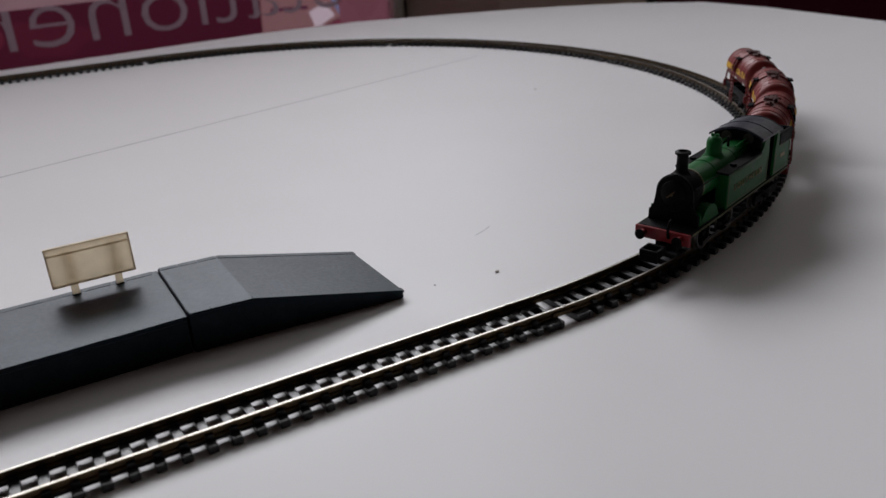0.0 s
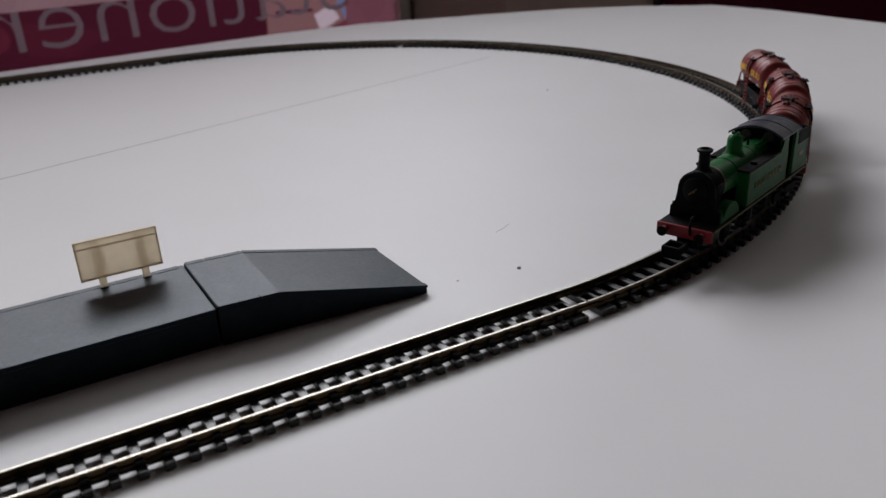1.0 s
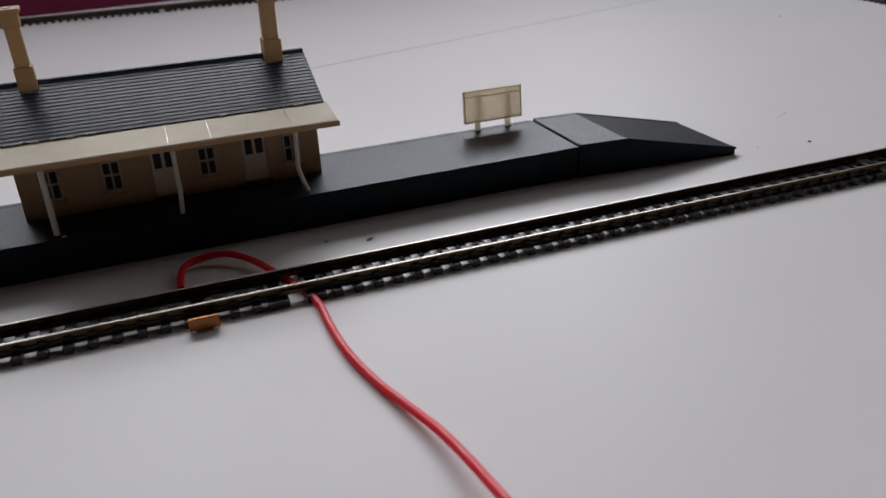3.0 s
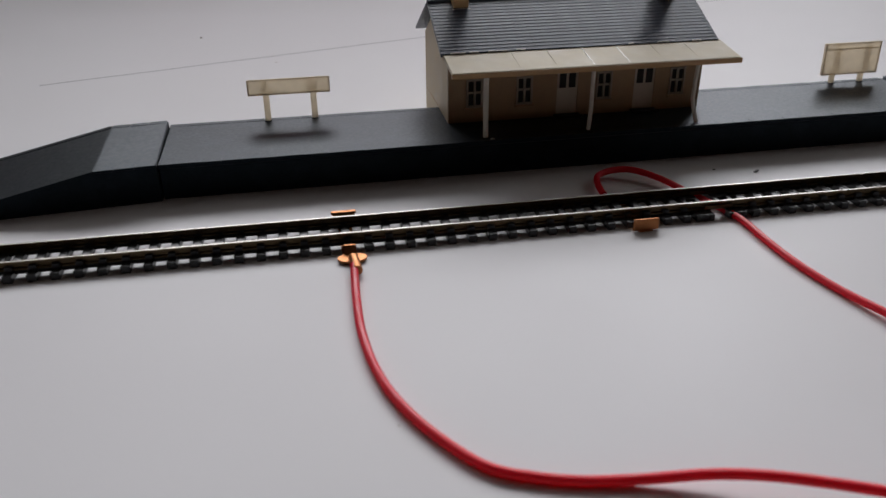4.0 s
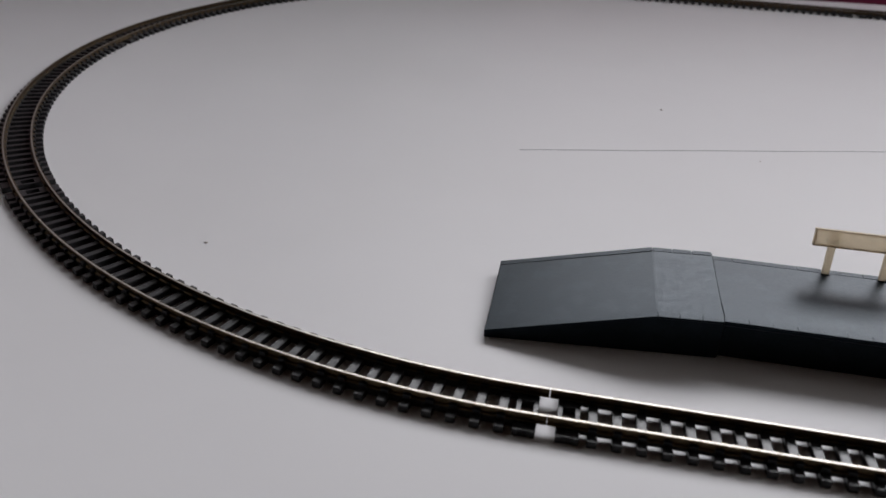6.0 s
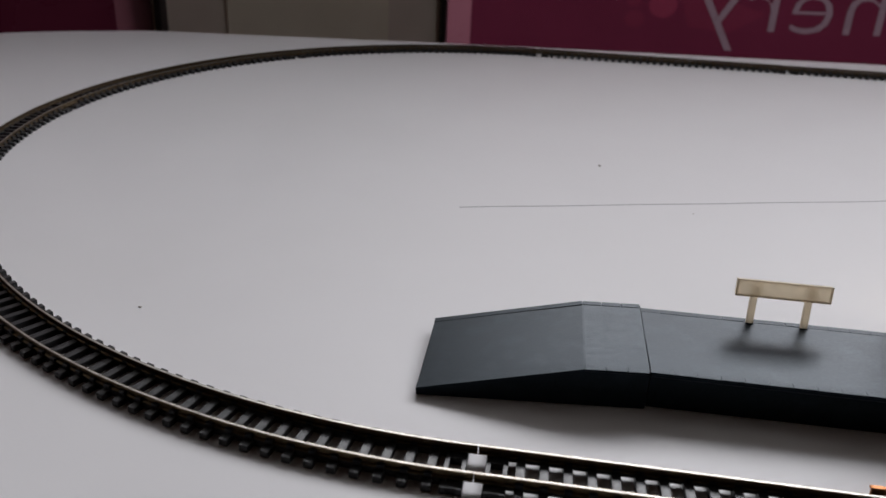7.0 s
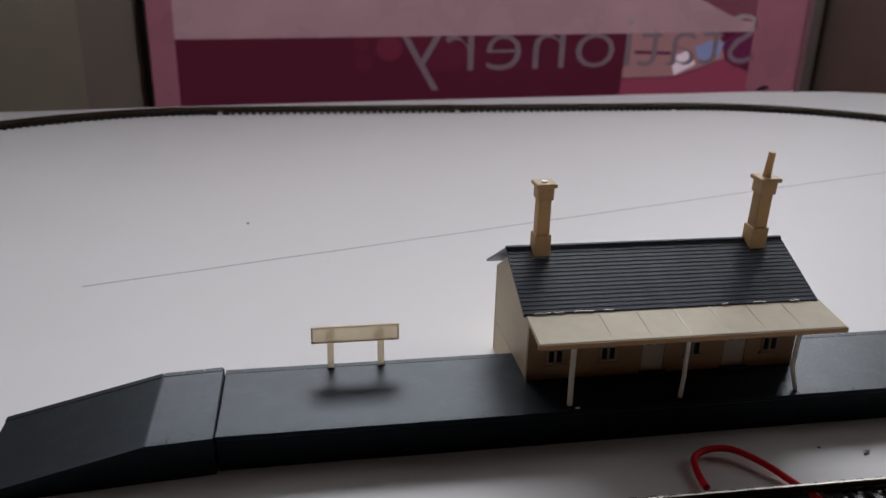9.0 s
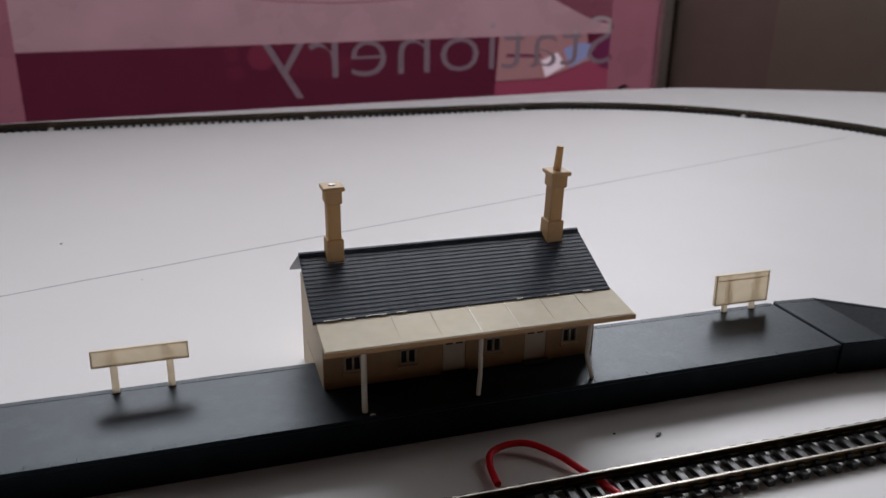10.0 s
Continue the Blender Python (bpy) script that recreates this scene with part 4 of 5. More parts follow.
def coupling(parent, x, d):
    """A square hook coupling that sticks out from x towards d."""
    bm = bmesh.new()
    s = lambda a: x + d * a
    for a, b, y0, y1, z0, z1 in ((-0.004, 0.0035, -0.0012, 0.0012, 0.0085, 0.0100), (0.0035, 0.0048, -0.0030, 0.0030, 0.0078, 0.0108), (0.0048, 0.0085, -0.0030, -0.0020, 0.0082, 0.0108), (0.0048, 0.0085, 0.0020, 0.0030, 0.0082, 0.0108), (0.0085, 0.0094, -0.0030, 0.0030, 0.0070, 0.0108)):
        box(bm, min(s(a), s(b)), max(s(a), s(b)), y0, y1, z0, z1, 0.0002)
    part("coupling", bm, M_BLACK, parent)


def buffer_unit(parent, x, y, d, z=0.0125):
    b = new("buffer")
    b.parent = parent
    bm = bmesh.new()
    rod(bm, (x, y, z), (x + d * 0.0024, y, z), 0.0011, 10, 0.0009)
    part("buffer_shank", bm, M_REDBEAM, b, smooth=True)
    bm = bmesh.new()
    lathe(bm, [(0.0004, 0), (0.0016, 0.0002), (0.0016, 0.0006), (0.0, 0.0009)], Matrix.Translation((x + d * 0.0024, y, z)) @ Matrix.Rotation(radians(90 * d), 4, "Y"), 14)
    part("buffer_head", bm, M_BLACK, b, smooth=True)


def along_x(x, z, y=0.0):
    """A pose whose z axis runs along x (backwards)."""
    return Matrix.Translation((x, y, z)) @ Matrix.Rotation(radians(-90), 4, "Y")


def build_locomotive(m):
    ob = empty("tank_locomotive", m, "green and black model tank locomotive pulling three tank wagons", "model locomotive")
    F = 0.0400          # front of the footplate; the rear lies at -F
    W = 0.0088
    u = lambda mm: F - mm / 1000
    FP = 0.0146
    # frames and running plate
    bm = bmesh.new()
    box(bm, u(78), u(2), -0.0034, 0.0034, 0.0070, FP - 0.0006)
    box(bm, u(52), u(20), -0.0052, 0.0052, 0.0105, FP - 0.0006, 0.0003)
    part("frames", bm, M_BLACK, ob)
    bm = bmesh.new()
    box(bm, u(80), u(0), -W, W, FP - 0.0009, FP, 0.0002)
    part("footplate", bm, M_BLACK, ob)
    for side in (-1, 1):
        bm = bmesh.new()
        a, b = sorted((side * W, side * (W + 0.0003)))
        box(bm, u(79), u(1), a, b, FP - 0.0008, FP - 0.0003)
        part("footplate_lining", bm, M_LINING, ob, "thin yellow line")
    # buffer beams
    for x, d in ((u(0), 1), (u(80), -1)):
        bm = bmesh.new()
        a, b = sorted((x, x + d * 0.0010))
        box(bm, a, b, -0.0090, 0.0090, 0.0108, 0.0146, 0.0002)
        part("buffer_beam", bm, M_REDBEAM, ob, "red buffer beam")
        for y in (-0.0060, 0.0060):
            buffer_unit(ob, x + d * 0.0008, y, d, 0.0128)
        coupling(ob, x, d)
        bm = bmesh.new()
        pts = spline([(x + d * 0.0012, 0.0022, 0.0125), (x + d * 0.0020, 0.0023, 0.0150), (x + d * 0.0016, 0.0026, 0.0178), (x + d * 0.0006, 0.0028, 0.0182)], 5)
        tube(bm, pts, 0.00045, 8)
        part("brake_pipe", bm, M_BLACK, ob, smooth=True)
    # smokebox, door and chimney
    bz, br = 0.0243, 0.0054
    bm = bmesh.new()
    lathe(bm, [(0.0, 0.0), (br + 0.0002, 0.0), (br + 0.0004, 0.0003), (br + 0.0004, 0.0080), (br, 0.0082)], along_x(u(5.5), bz), 32)
    box(bm, u(13.5), u(6), -0.0050, 0.0050, FP, bz, 0.0003)
    part("smokebox", bm, M_BLACK, ob, "matt black smokebox", smooth=True)
    door = new("smokebox_door")
    door.parent = ob
    bm = bmesh.new()
    lathe(bm, [(0.0042, 0.0), (0.0040, 0.0006), (0.0028, 0.0012), (0.0, 0.0015)], Matrix.Translation((u(5.5), 0, bz)) @ Matrix.Rotation(radians(90), 4, "Y"), 28)
    part("door_dish", bm, M_BLACK, door, smooth=True)
    bm = bmesh.new()
    rod(bm, (u(4.2), 0, bz), (u(3.5), 0, bz), 0.0004, 8)
    rod(bm, (u(3.7), -0.0014, bz - 0.0010), (u(3.7), 0.0010, bz + 0.0012), 0.00025, 6)
    part("door_handle", bm, M_RAIL_SIDE, door)
    # front plate, curving out from the smokebox to the frames
    bm = bmesh.new()
    wing = [(0.0082, FP), (0.0081, FP + 0.0034), (0.0072, FP + 0.0042), (0.0066, FP + 0.0056), (0.0062, FP + 0.0078)]
    top = [((br + 0.0006) * math.cos(math.pi * k / 16), bz + (br + 0.0006) * math.sin(math.pi * k / 16)) for k in range(17)]
    prism(bm, wing + top + [(-y, z) for y, z in wing[::-1]], u(6.6), u(5.8), "x")
    part("wing_plate", bm, M_BLACK, ob, "black smokebox front plate with curved wings")
    bm = bmesh.new()
    lathe(bm, [(0.0030, 0.0), (0.0024, 0.0006), (0.0018, 0.0014), (0.0017, 0.0055), (0.0018, 0.0062), (0.0024, 0.0064), (0.0024, 0.0070), (0.0019, 0.0073), (0.0013, 0.0073), (0.0012, 0.0060), (0.0, 0.0060)], pose(u(10), 0, 0.0293), 24)
    part("chimney", bm, M_BLACK, ob, smooth=True)
    # boiler, bands, dome, valves
    bm = bmesh.new()
    lathe(bm, [(br, 0.0), (br, 0.040)], along_x(u(13.5), bz), 36)
    part("boiler", bm, M_GREEN, ob, "glossy green boiler", smooth=True)
    for a in (14.2, 24.5, 40.5):
        bm = bmesh.new()
        lathe(bm, [(br, 0.0), (br + 0.00018, 0.00005), (br + 0.00018, 0.0007), (br, 0.00075)], along_x(u(a), bz), 36)
        part("boiler_band", bm, M_LINING if a < 20 else M_GREEN, ob, smooth=True)
    bm = bmesh.new()
    lathe(bm, [(0.0037, 0.0), (0.0029, 0.0008), (0.0025, 0.0018), (0.0025, 0.0050), (0.0021, 0.0062), (0.0012, 0.0069), (0.0, 0.0070)], pose(u(33), 0, 0.0288), 24)
    part("dome", bm, M_GREEN, ob, smooth=True)
    for y in (-0.0008, 0.0008):
        bm = bmesh.new()
        rod(bm, (u(33), y, 0.0352), (u(33), y, 0.0364), 0.0006, 8)
        part("safety_valve", bm, M_GREEN, ob, smooth=True)
    bm = bmesh.new()
    rod(bm, (u(43.5), 0.0004, 0.0293), (u(43.5), 0.0004, 0.0330), 0.0005, 8, 0.0004)
    part("whistle", bm, M_BLACK, ob)
    for y, z in ((-0.0030, 0.0300), (0.0030, 0.0300), (-0.0038, 0.0290), (0.0038, 0.0290)):
        bm = bmesh.new()
        rod(bm, (u(43), y, z), (u(52), y, z + 0.0004), 0.0003, 6)
        part("steam_pipe", bm, M_GREEN, ob)
    for side in (-1, 1):
        bm = bmesh.new()
        rod(bm, (u(7), side * 0.0060, 0.0262), (u(44), side * 0.0060, 0.0262), 0.0002, 6)
        part("handrail", bm, M_BLACK, ob)
        # splasher over the leading wheel
        bm = bmesh.new()
        pts = [(u(14.5) + 0.0063 * math.cos(a), FP - 0.0012 + 0.0063 * math.sin(a)) for a in [math.pi * k / 12 for k in range(13)]]
        pts = [(x, max(z, FP)) for x, z in pts]
        pts = [(u(7.2), FP), (u(7.2), FP + 0.0046)] + [q for q in pts if u(8.2) > q[0] > u(22)] + [(u(21), FP)]
        a, b = sorted((side * 0.0050, side * 0.0082))
        prism(bm, pts, a, b, "y", 0.0001)
        part("splasher", bm, M_GREEN, ob)
        # side tank with its top, lining and lettering
        tank = new("side_tank")
        tank.parent = ob
        bm = bmesh.new()
        a, b = sorted((side * 0.0048, side * W))
        prism(bm, [(u(25), FP), (u(25), 0.0262), (u(52), 0.0262), (u(54), 0.0282), (u(54.5), 0.0310), (u(58.5), 0.0310), (u(58.5), 0.0262), (u(59.2), 0.0240), (u(59.2), FP)], a, b, "y", 0.0002)
        part("tank_body", bm, M_GREEN, tank)
        bm = bmesh.new()
        a, b = sorted((side * 0.0046, side * (W + 0.0002)))
        box(bm, u(52), u(24.4), a, b, 0.0260, 0.0268, 0.0002)
        rod(bm, (u(33), side * 0.0068, 0.0268), (u(33), side * 0.0068, 0.0276), 0.0011, 12)
        part("tank_top", bm, M_BLACK, tank, "black tank top with filler lid")
        yo = side * (W + 0.0001)
        bm = bmesh.new()
        a, b = sorted((side * W - side * 0.0001, side * (W + 0.00012)))
        for e in ((25.8, 58.4, 0.0153, 0.0155), (25.8, 52, 0.0254, 0.0256), (25.8, 26.1, 0.0153, 0.0256), (58.1, 58.4, 0.0153, 0.0238)):
            box(bm, u(e[1]), u(e[0]), a, b, e[2], e[3])
        part("tank_lining", bm, M_LINING, tank, "thin yellow lining")
        rot = Matrix.Rotation(radians(90), 4, "X") if side < 0 else Matrix.Rotation(radians(180), 4, "Z") @ Matrix.Rotation(radians(90), 4, "X")
        lettering("lettering", "SOUTHERN", M_LETTER, tank, Matrix.Translation((u(41.5), yo, 0.0205)) @ rot, 0.0225, 0.0021, 0.0003, spacing=1.5)
        # bunker side
        bunk = new("bunker_side")
        bunk.parent = ob
        bm = bmesh.new()
        a, b = sorted((side * (W - 0.0010), side * W))
        prism(bm, [(u(64.8), FP), (u(64.8), 0.0240), (u(65.5), 0.0262), (u(65.5), 0.0310), (u(68), 0.0310), (u(68.5), 0.0250), (u(80), 0.0250), (u(80), FP)], a, b, "y", 0.0002)
        part("bunker_panel", bm, M_GREEN, bunk)
        bm = bmesh.new()
        a, b = sorted((side * (W - 0.0012), side * (W + 0.0002)))
        box(bm, u(80.4), u(68.4), a, b, 0.0248, 0.0290, 0.0002)
        part("bunker_rail", bm, M_BLACK, bunk, "black coal rail")
        bm = bmesh.new()
        a, b = sorted((side * W - side * 0.0001, side * (W + 0.00012)))
        for e in ((65.6, 79.2, 0.0153, 0.0155), (69, 79.2, 0.0244, 0.0246), (65.6, 65.9, 0.0153, 0.0238), (78.9, 79.2, 0.0153, 0.0246)):
            box(bm, u(e[1]), u(e[0]), a, b, e[2], e[3])
        part("bunker_lining", bm, M_LINING, bunk)
        bm = bmesh.new()
        box(bm, u(74.6), u(70.6), a, b, 0.0200, 0.0213)
        part("number_bar", bm, M_LETTER, bunk, "dull gold bar")
    # cab: front sheet, rear sheet, roof
    # black on the cab sheets paints in the darkness under the roof
    for a, name in ((53.0, "cab_front"), (67.6, "cab_rear")):
        bm = bmesh.new()
        prism(bm, [(-W + 0.0006, FP), (W - 0.0006, FP), (W - 0.0006, 0.0312), (0.0045, 0.0332), (-0.0045, 0.0332), (-W + 0.0006, 0.0312)], u(a), u(a) + 0.0008, "x")
        part(name, bm, M_BLACK, ob)
    for y in (-0.0038, 0.0038):
        bm = bmesh.new()
        lathe(bm, [(0.0017, 0.0), (0.0019, 0.0003), (0.0, 0.0004)], Matrix.Translation((u(52.3), y, 0.0306)) @ Matrix.Rotation(radians(90), 4, "Y"), 14)
        part("spectacle_window", bm, M_DARK, ob, smooth=True)
    bm = bmesh.new()
    arch = []
    for k in range(13):
        t = -1 + k / 6
        arch.append((t * (W + 0.0006), 0.0312 + 0.0031 * (1 - t * t)))
    prism(bm, arch + [(y, z - 0.0006) for y, z in arch[::-1]], u(68.5), u(50.5), "x")
    part("cab_roof", bm, M_ROOFGREY, ob, "satin black curved cab roof")
    for a in (50.9, 59.5, 68.2):
        bm = bmesh.new()
        prism(bm, [(y, z + 0.0002) for y, z in arch] + [(y, z - 0.0002) for y, z in arch[::-1]], u(a) - 0.0002, u(a) + 0.0002, "x")
        part("roof_rib", bm, M_ROOFGREY, ob)
    # bunker rear and coal
    bm = bmesh.new()
    box(bm, u(80), u(79), -W, W, FP, 0.0250, 0.0002)
    part("bunker_back", bm, M_GREEN, ob)
    bm = bmesh.new()
    box(bm, u(80.4), u(79.2), -W - 0.0002, W + 0.0002, 0.0248, 0.0290, 0.0002)
    part("bunker_rail", bm, M_BLACK, ob)
    bm = bmesh.new()
    box(bm, u(79.2), u(68.2), -W + 0.001, W - 0.001, FP, 0.0268)
    random.seed(5)
    for k in range(90):
        x, y = random.uniform(u(78.6), u(69)), random.uniform(-W + 0.0018, W - 0.0018)
        z = 0.0268 + 0.0018 * (1 - (abs(y) / W) ** 2) * random.uniform(0.5, 1.1)
        r = random.uniform(0.0006, 0.0012)
        g = bmesh.ops.create_icosphere(bm, subdivisions=1, radius=r)
        bmesh.ops.transform(bm, matrix=Matrix.Translation((x, y, z)) @ Euler((x * 4000, y * 3000, k)).to_matrix().to_4x4() @ Matrix.Diagonal((1.2, 0.8, 0.9, 1)), verts=g["verts"])
    part("coal", bm, M_COAL, ob, "heaped black coal")
    # wheels: two coupled pairs, then a trailing bogie
    for x, r in ((u(15.5), 0.0050), (u(33), 0.0050), (u(58), 0.0033), (u(72.5), 0.0033)):
        for side in (-1, 1):
            wheel(ob, x, side, r, 14 if r > 0.004 else 10)
    for side in (-1, 1):
        bm = bmesh.new()
        a, b = sorted((side * 0.0066, side * 0.0073))
        box(bm, u(34.5), u(14), a, b, RAIL_TOP + 0.0020, RAIL_TOP + 0.0031, 0.0002)
        part("coupling_rod", bm, M_STEEL, ob)
        bm = bmesh.new()
        a, b = sorted((side * 0.0066, side * 0.0074))
        box(bm, u(76), u(54.5), a, b, RAIL_TOP + 0.0020, RAIL_TOP + 0.0056, 0.0003)
        part("bogie_frame", bm, M_BLACK, ob)
        for s in (25.5, 62):
            bm = bmesh.new()
            a, b = sorted((side * 0.0070, side * 0.0088))
            box(bm, u(s + 1.6), u(s - 1.6), a, b, 0.0080, 0.0084)
            box(bm, u(s + 1.6), u(s - 1.6), a, b, 0.0108, 0.0112)
            prism(bm, [(u(s + 1.6), 0.0080), (u(s - 1.6), 0.0080), (u(s - 1.6), FP - 0.0008), (u(s + 1.6), FP - 0.0008)], side * 0.0070 - 0.0002, side * 0.0070 + 0.0002)
            part("cab_step", bm, M_BLACK, ob)
    return ob


def build_wagon():
    ob = empty("tank_wagon", Matrix.Identity(4), "maroon model oil tank wagon with yellow lettering", "model wagon", "tank wagons")
    H = 0.0205
    tz, tr = 0.0232, 0.0082
    # tank barrel with dished ends
    bm = bmesh.new()
    prof = [(0.0, -0.0003), (0.0040, 0.0001), (0.0066, 0.0008), (0.0078, 0.0016), (tr, 0.0028), (tr, 2 * H - 0.0028), (0.0078, 2 * H - 0.0016), (0.0066, 2 * H - 0.0008), (0.0040, 2 * H - 0.0001), (0.0, 2 * H + 0.0003)]
    lathe(bm, prof, along_x(H, tz), 40)
    part("barrel", bm, M_WAGON, ob, "maroon riveted tank barrel", smooth=True)
    for a in (0.0048, 0.0105, 0.0305, 0.0362):
        bm = bmesh.new()
        lathe(bm, [(tr - 0.0001, 0.0), (tr + 0.00018, 0.00005), (tr + 0.00018, 0.0005), (tr - 0.0001, 0.00055)], along_x(H - a, tz), 40)
        part("barrel_band", bm, M_WAGON, ob, smooth=True)
    # rivet rows across the crown
    bm = bmesh.new()
    for x in (H - 0.0040, H - 0.0152, -H + 0.0152, -H + 0.0040):
        for k in range(17):
            a = radians(-64 + 8 * k)
            bmesh.ops.create_cube(bm, size=0.00042, matrix=Matrix.Translation((x, tr * math.sin(a), tz + tr * math.cos(a))) @ Matrix.Rotation(-a, 4, "X"))
    part("rivets", bm, M_WAGON, ob)
    # central walkway saddle, manhole and vents
    for side in (-1, 1):
        bm = bmesh.new()
        pts = []
        for k in range(9):
            a = radians(18 + 9.5 * k)
            pts.append((side * (tr + 0.0007) * math.sin(a), tz + (tr + 0.0007) * math.cos(a)))
        prism(bm, pts + [(y * 0.90, tz + (z - tz) * 0.90) for y, z in pts[::-1]], -0.0021, 0.0021, "x")
        part("saddle_strap", bm, M_WAGON, ob, "wide strap down the barrel side")
        bm = bmesh.new()
        for x in (-0.0019, 0.0019):
            rod(bm, (x, side * 0.0089, 0.0235), (x, side * 0.0096, 0.0072), 0.0003, 6)
        for k in range(9):
            z = 0.0078 + 0.0018 * k
            rod(bm, (-0.0019, side * 0.00935, z), (0.0019, side * 0.00935, z), 0.00022, 6)
        part("ladder", bm, M_WAGON, ob)
        bm = bmesh.new()
        a, b = sorted((side * 0.0060, side * 0.0085))
        box(bm, -0.0026, 0.0026, a, b, tz + 0.0058, tz + 0.0064, 0.0002)
        part("walkway", bm, M_BLACK, ob)
        for x in (-0.0019, 0.0019):
            bm = bmesh.new()
            arc_r = tr + 0.0010
            tube(bm, [Vector((x, side * arc_r * math.sin(radians(42 + 8 * k)), tz + arc_r * math.cos(radians(42 + 8 * k)))) for k in range(7)], 0.00028, 6)
            part("ladder_hoop", bm, M_BLACK, ob, "dark curved ladder rail", smooth=True)
    bm = bmesh.new()
    lathe(bm, [(0.0022, -0.0006), (0.0022, 0.0009), (0.0026, 0.0010), (0.0026, 0.0014), (0.0, 0.0017)], pose(0, 0, tz + tr), 20)
    part("manhole", bm, M_WAGON_DARK, ob, "dark maroon manhole lid", smooth=True)
    for k in range(5):
        bm = bmesh.new()
        a = radians(20 + 72 * k)
        rod(bm, (0.0014 * math.cos(a), 0.0014 * math.sin(a), tz + tr + 0.0014), (0.0034 * math.cos(a), 0.0034 * math.sin(a), tz + tr + 0.0008), 0.0004, 6)
        part("lid_clamp", bm, M_WAGON_DARK, ob)
    for x in (-0.0058, 0.0058):
        bm = bmesh.new()
        box(bm, x - 0.0021, x + 0.0021, -0.0014, 0.0014, tz + tr - 0.0004, tz + tr + 0.0008, 0.0002)
        part("inspection_hatch", bm, M_WAGON_DARK, ob, "dark maroon hatch")
    for x, y, h, r in ((0.0088, 0.0006, 0.0018, 0.0005), (-0.0034, -0.0004, 0.0013, 0.0006)):
        bm = bmesh.new()
        rod(bm, (x, y, tz + tr - 0.0003), (x, y, tz + tr + h), r, 8)
        part("vent_pipe", bm, M_WAGON_DARK, ob)
    # underframe
    bm = bmesh.new()
    for side in (-1, 1):
        a, b = sorted((side * 0.0062, side * 0.0074))
        box(bm, -0.0208, 0.0208, a, b, 0.0108, 0.0140, 0.0002)
    for x in (-0.0150, -0.006, 0.006, 0.0150):
        box(bm, x - 0.0006, x + 0.0006, -0.0062, 0.0062, 0.0110, 0.0138)
    part("underframe", bm, M_BLACK, ob)
    for d in (-1, 1):
        bm = bmesh.new()
        a, b = sorted((d * 0.0208, d * 0.0217))
        box(bm, a, b, -0.0086, 0.0086, 0.0108, 0.0142, 0.0002)
        part("headstock", bm, M_WAGON, ob)
        bm = bmesh.new()
        box(bm, min(d * 0.0180, d * 0.0190), max(d * 0.0180, d * 0.0190), -0.0058, 0.0058, 0.0140, 0.0180)
        part("end_cradle", bm, M_WAGON, ob)
        for y in (-0.0060, 0.0060):
            buffer_unit(ob, d * 0.0215, y, d)
            bm = bmesh.new()
            p, q = Vector((d * 0.0214, y * 1.25, 0.0142)), Vector((d * 0.0178, y * 1.05, 0.0268))
            rod(bm, p, q, 0.0005, 6)
            part("end_brace", bm, M_WAGON, ob)
        coupling(ob, d * 0.0212, d)
        bm = bmesh.new()
        yy = Matrix.Translation((d * (H + 0.0002), 0, 0.0268))
        box(bm, -0.0002, 0.0002, -0.0016, 0.0016, -0.0008, 0.0004, 0, yy)
        box(bm, -0.0002, 0.0002, -0.0006, 0.0006, 0.0010, 0.0016, 0, yy)
        part("end_number_bar", bm, M_WHITE, ob, "small white bar")
        for side in (-1, 1):
            wheel(ob, d * 0.0122, side, 0.0033, 8)
            bm = bmesh.new()
            a, b = sorted((side * 0.0066, side * 0.0076))
            prism(bm, [(d * 0.0122 - 0.0042, 0.0108), (d * 0.0122 - 0.0016, 0.0066), (d * 0.0122 + 0.0016, 0.0066), (d * 0.0122 + 0.0042, 0.0108)], a, b, "y", 0.0001)
            part("axle_guard", bm, M_BLACK, ob)
            bm = bmesh.new()
            a, b = sorted((side * 0.0072, side * 0.0084))
            box(bm, d * 0.0122 - 0.0010, d * 0.0122 + 0.0010, a, b, 0.0066, 0.0086, 0.0002)
            part("axle_box", bm, M_BLACK, ob)
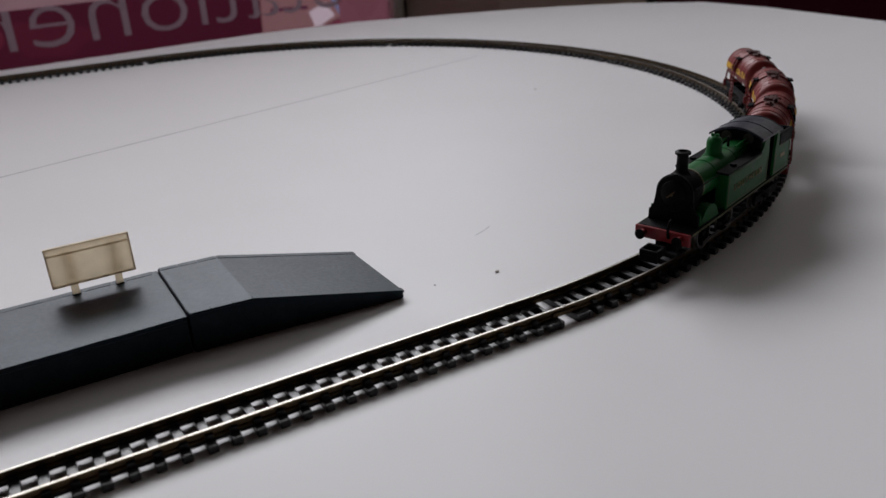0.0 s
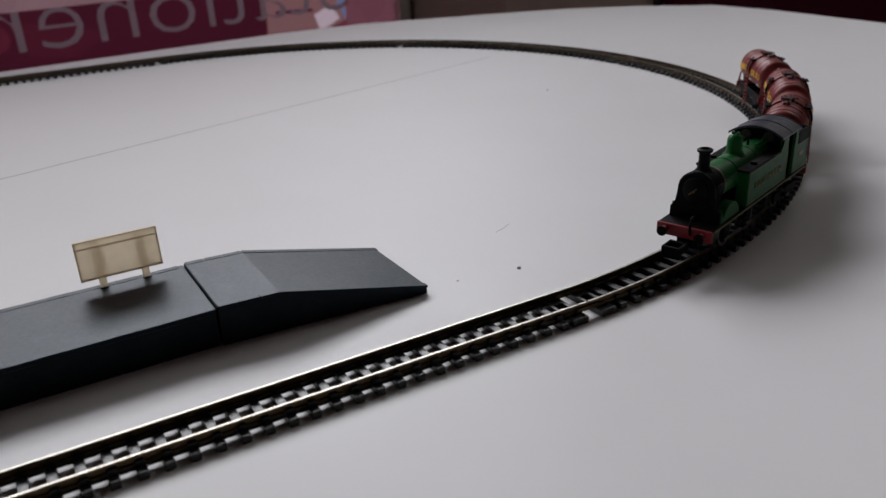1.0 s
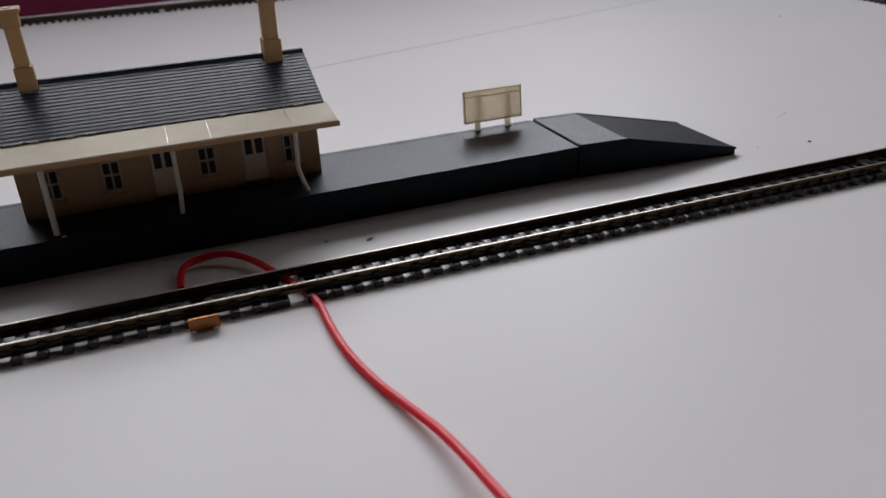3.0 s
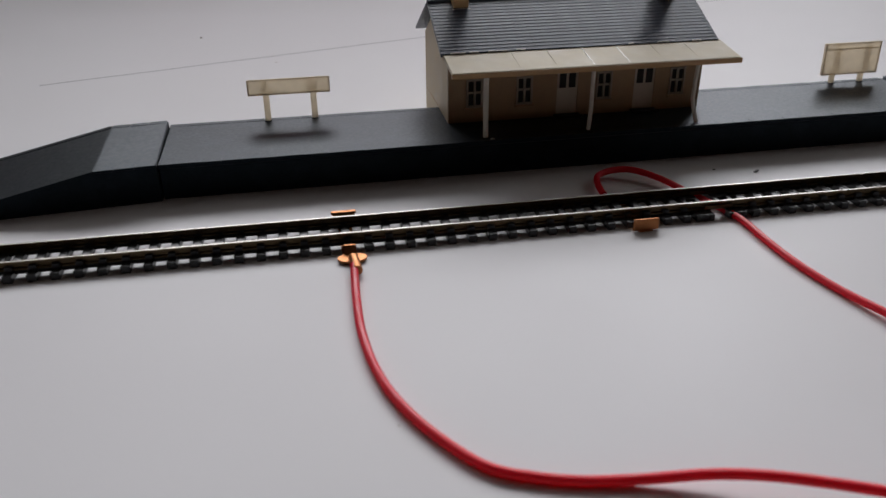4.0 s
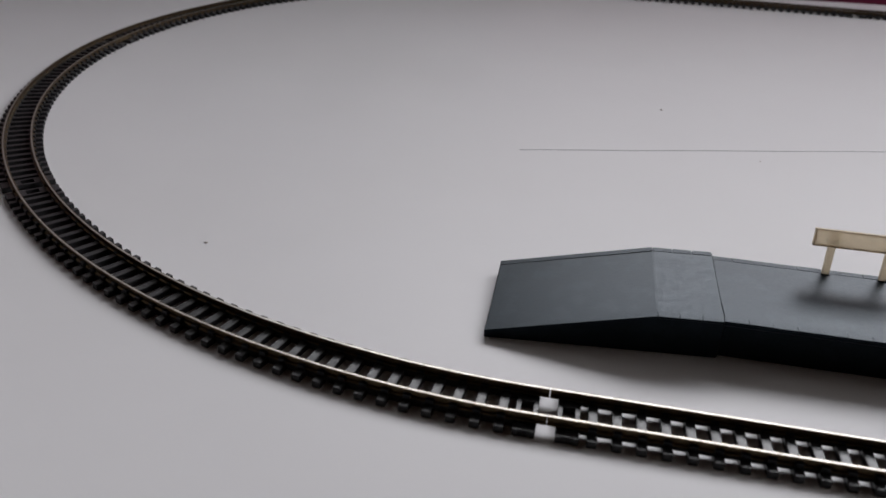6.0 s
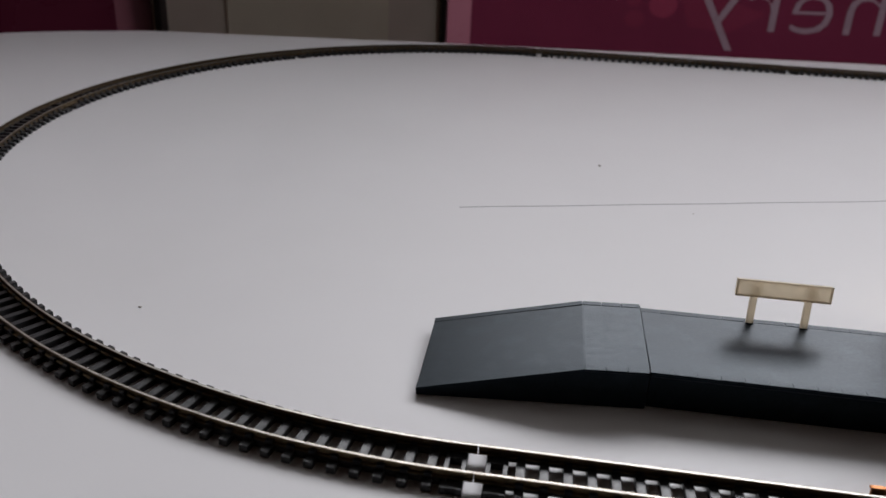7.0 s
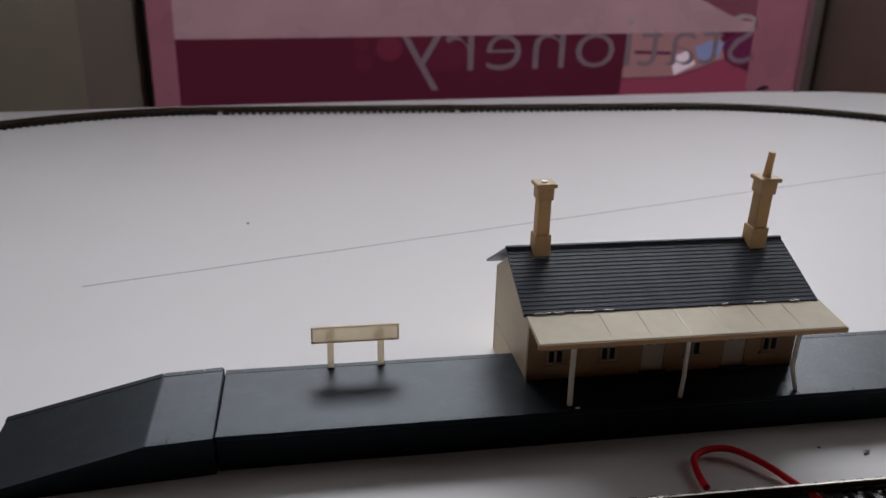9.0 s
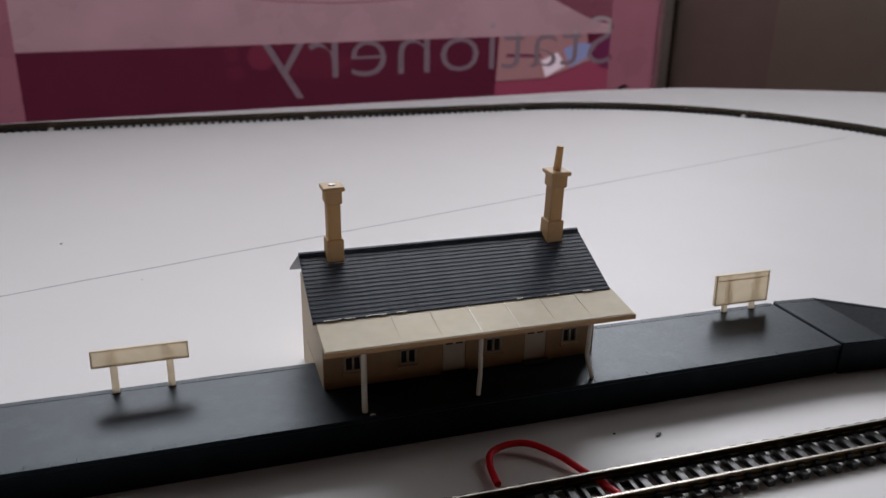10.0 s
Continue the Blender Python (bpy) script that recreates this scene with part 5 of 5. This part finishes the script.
    # lettering on both flanks: the first word as bars, the rest lettered round the strap
    for side in (-1, 1):
        rot = Matrix.Rotation(radians(90), 4, "X") if side < 0 else Matrix.Rotation(radians(180), 4, "Z") @ Matrix.Rotation(radians(90), 4, "X")
        face = Matrix.Translation((0, side * 0.00822, 0.0236)) @ rot
        tilt = Matrix.Rotation(radians(-3), 4, "X")
        bm = bmesh.new()
        for k in range(5):
            box(bm, -0.0178 + k * 0.00185, -0.0178 + k * 0.00185 + 0.0013, -0.0014, 0.0014, -0.0001, 0.00012, 0, face @ tilt)
        part("name_bars", bm, M_YELLOW, ob, "yellow bars")
        lettering("lettering", "ELE", M_YELLOW, ob, face @ tilt @ Matrix.Translation((-0.0047, 0, 0)), 0.0046, 0.0028, 0.0003, thin=0.01, spacing=1.1)
        lettering("lettering", "ICAL OILS", M_YELLOW, ob, face @ tilt @ Matrix.Translation((0.0106, 0, 0)), 0.0152, 0.0028, 0.0003, thin=0.01, spacing=1.1)
        bm = bmesh.new()
        face2 = Matrix.Translation((0, side * 0.00735, 0.0192)) @ rot @ Matrix.Rotation(radians(27), 4, "X")
        prism_pts = [(0.0125, -0.0004), (0.0142, 0.0004), (0.0150, 0.0013), (0.0155, 0.0005), (0.0168, 0.0007), (0.0158, -0.0002), (0.0162, -0.0010), (0.0147, -0.0005)]
        vs = [bm.verts.new(face2 @ Vector((x, y, 0.0002))) for x, y in prism_pts]
        f = bm.faces.new(vs)
        ext = bmesh.ops.extrude_face_region(bm, geom=[f])
        bmesh.ops.translate(bm, vec=(face2.to_3x3() @ Vector((0, 0, 0.0002))), verts=[v for v in ext["geom"] if isinstance(v, bmesh.types.BMVert)])
        part("emblem", bm, M_WHITE, ob, "small white flash emblem")
        bm = bmesh.new()
        box(bm, -0.0065, 0.0015, -0.0003, 0.0003, 0.0, 0.0002, 0, face2)
        box(bm, -0.0175, -0.0160, 0.0010, 0.0015, 0.0, 0.0002, 0, face2)
        part("data_bar", bm, M_WHITE, ob, "thin white bar")
    return ob


def track_pose(a_deg):
    p, yaw = curve_point(radians(a_deg), False)
    return pose(p.x, p.y, 0, 0, 0, 180 + math.degrees(yaw))


LOCO_ANGLE = 17.8
SIZE = Matrix.Scale(0.98, 4)
build_locomotive(track_pose(LOCO_ANGLE) @ SIZE)
wagon = build_wagon()
WAGON_ANGLE = 31.7
wagon.matrix_basis = track_pose(WAGON_ANGLE) @ SIZE
for k in (1, 2):
    copy_thing(wagon, track_pose(WAGON_ANGLE + 11.2 * k) @ SIZE)
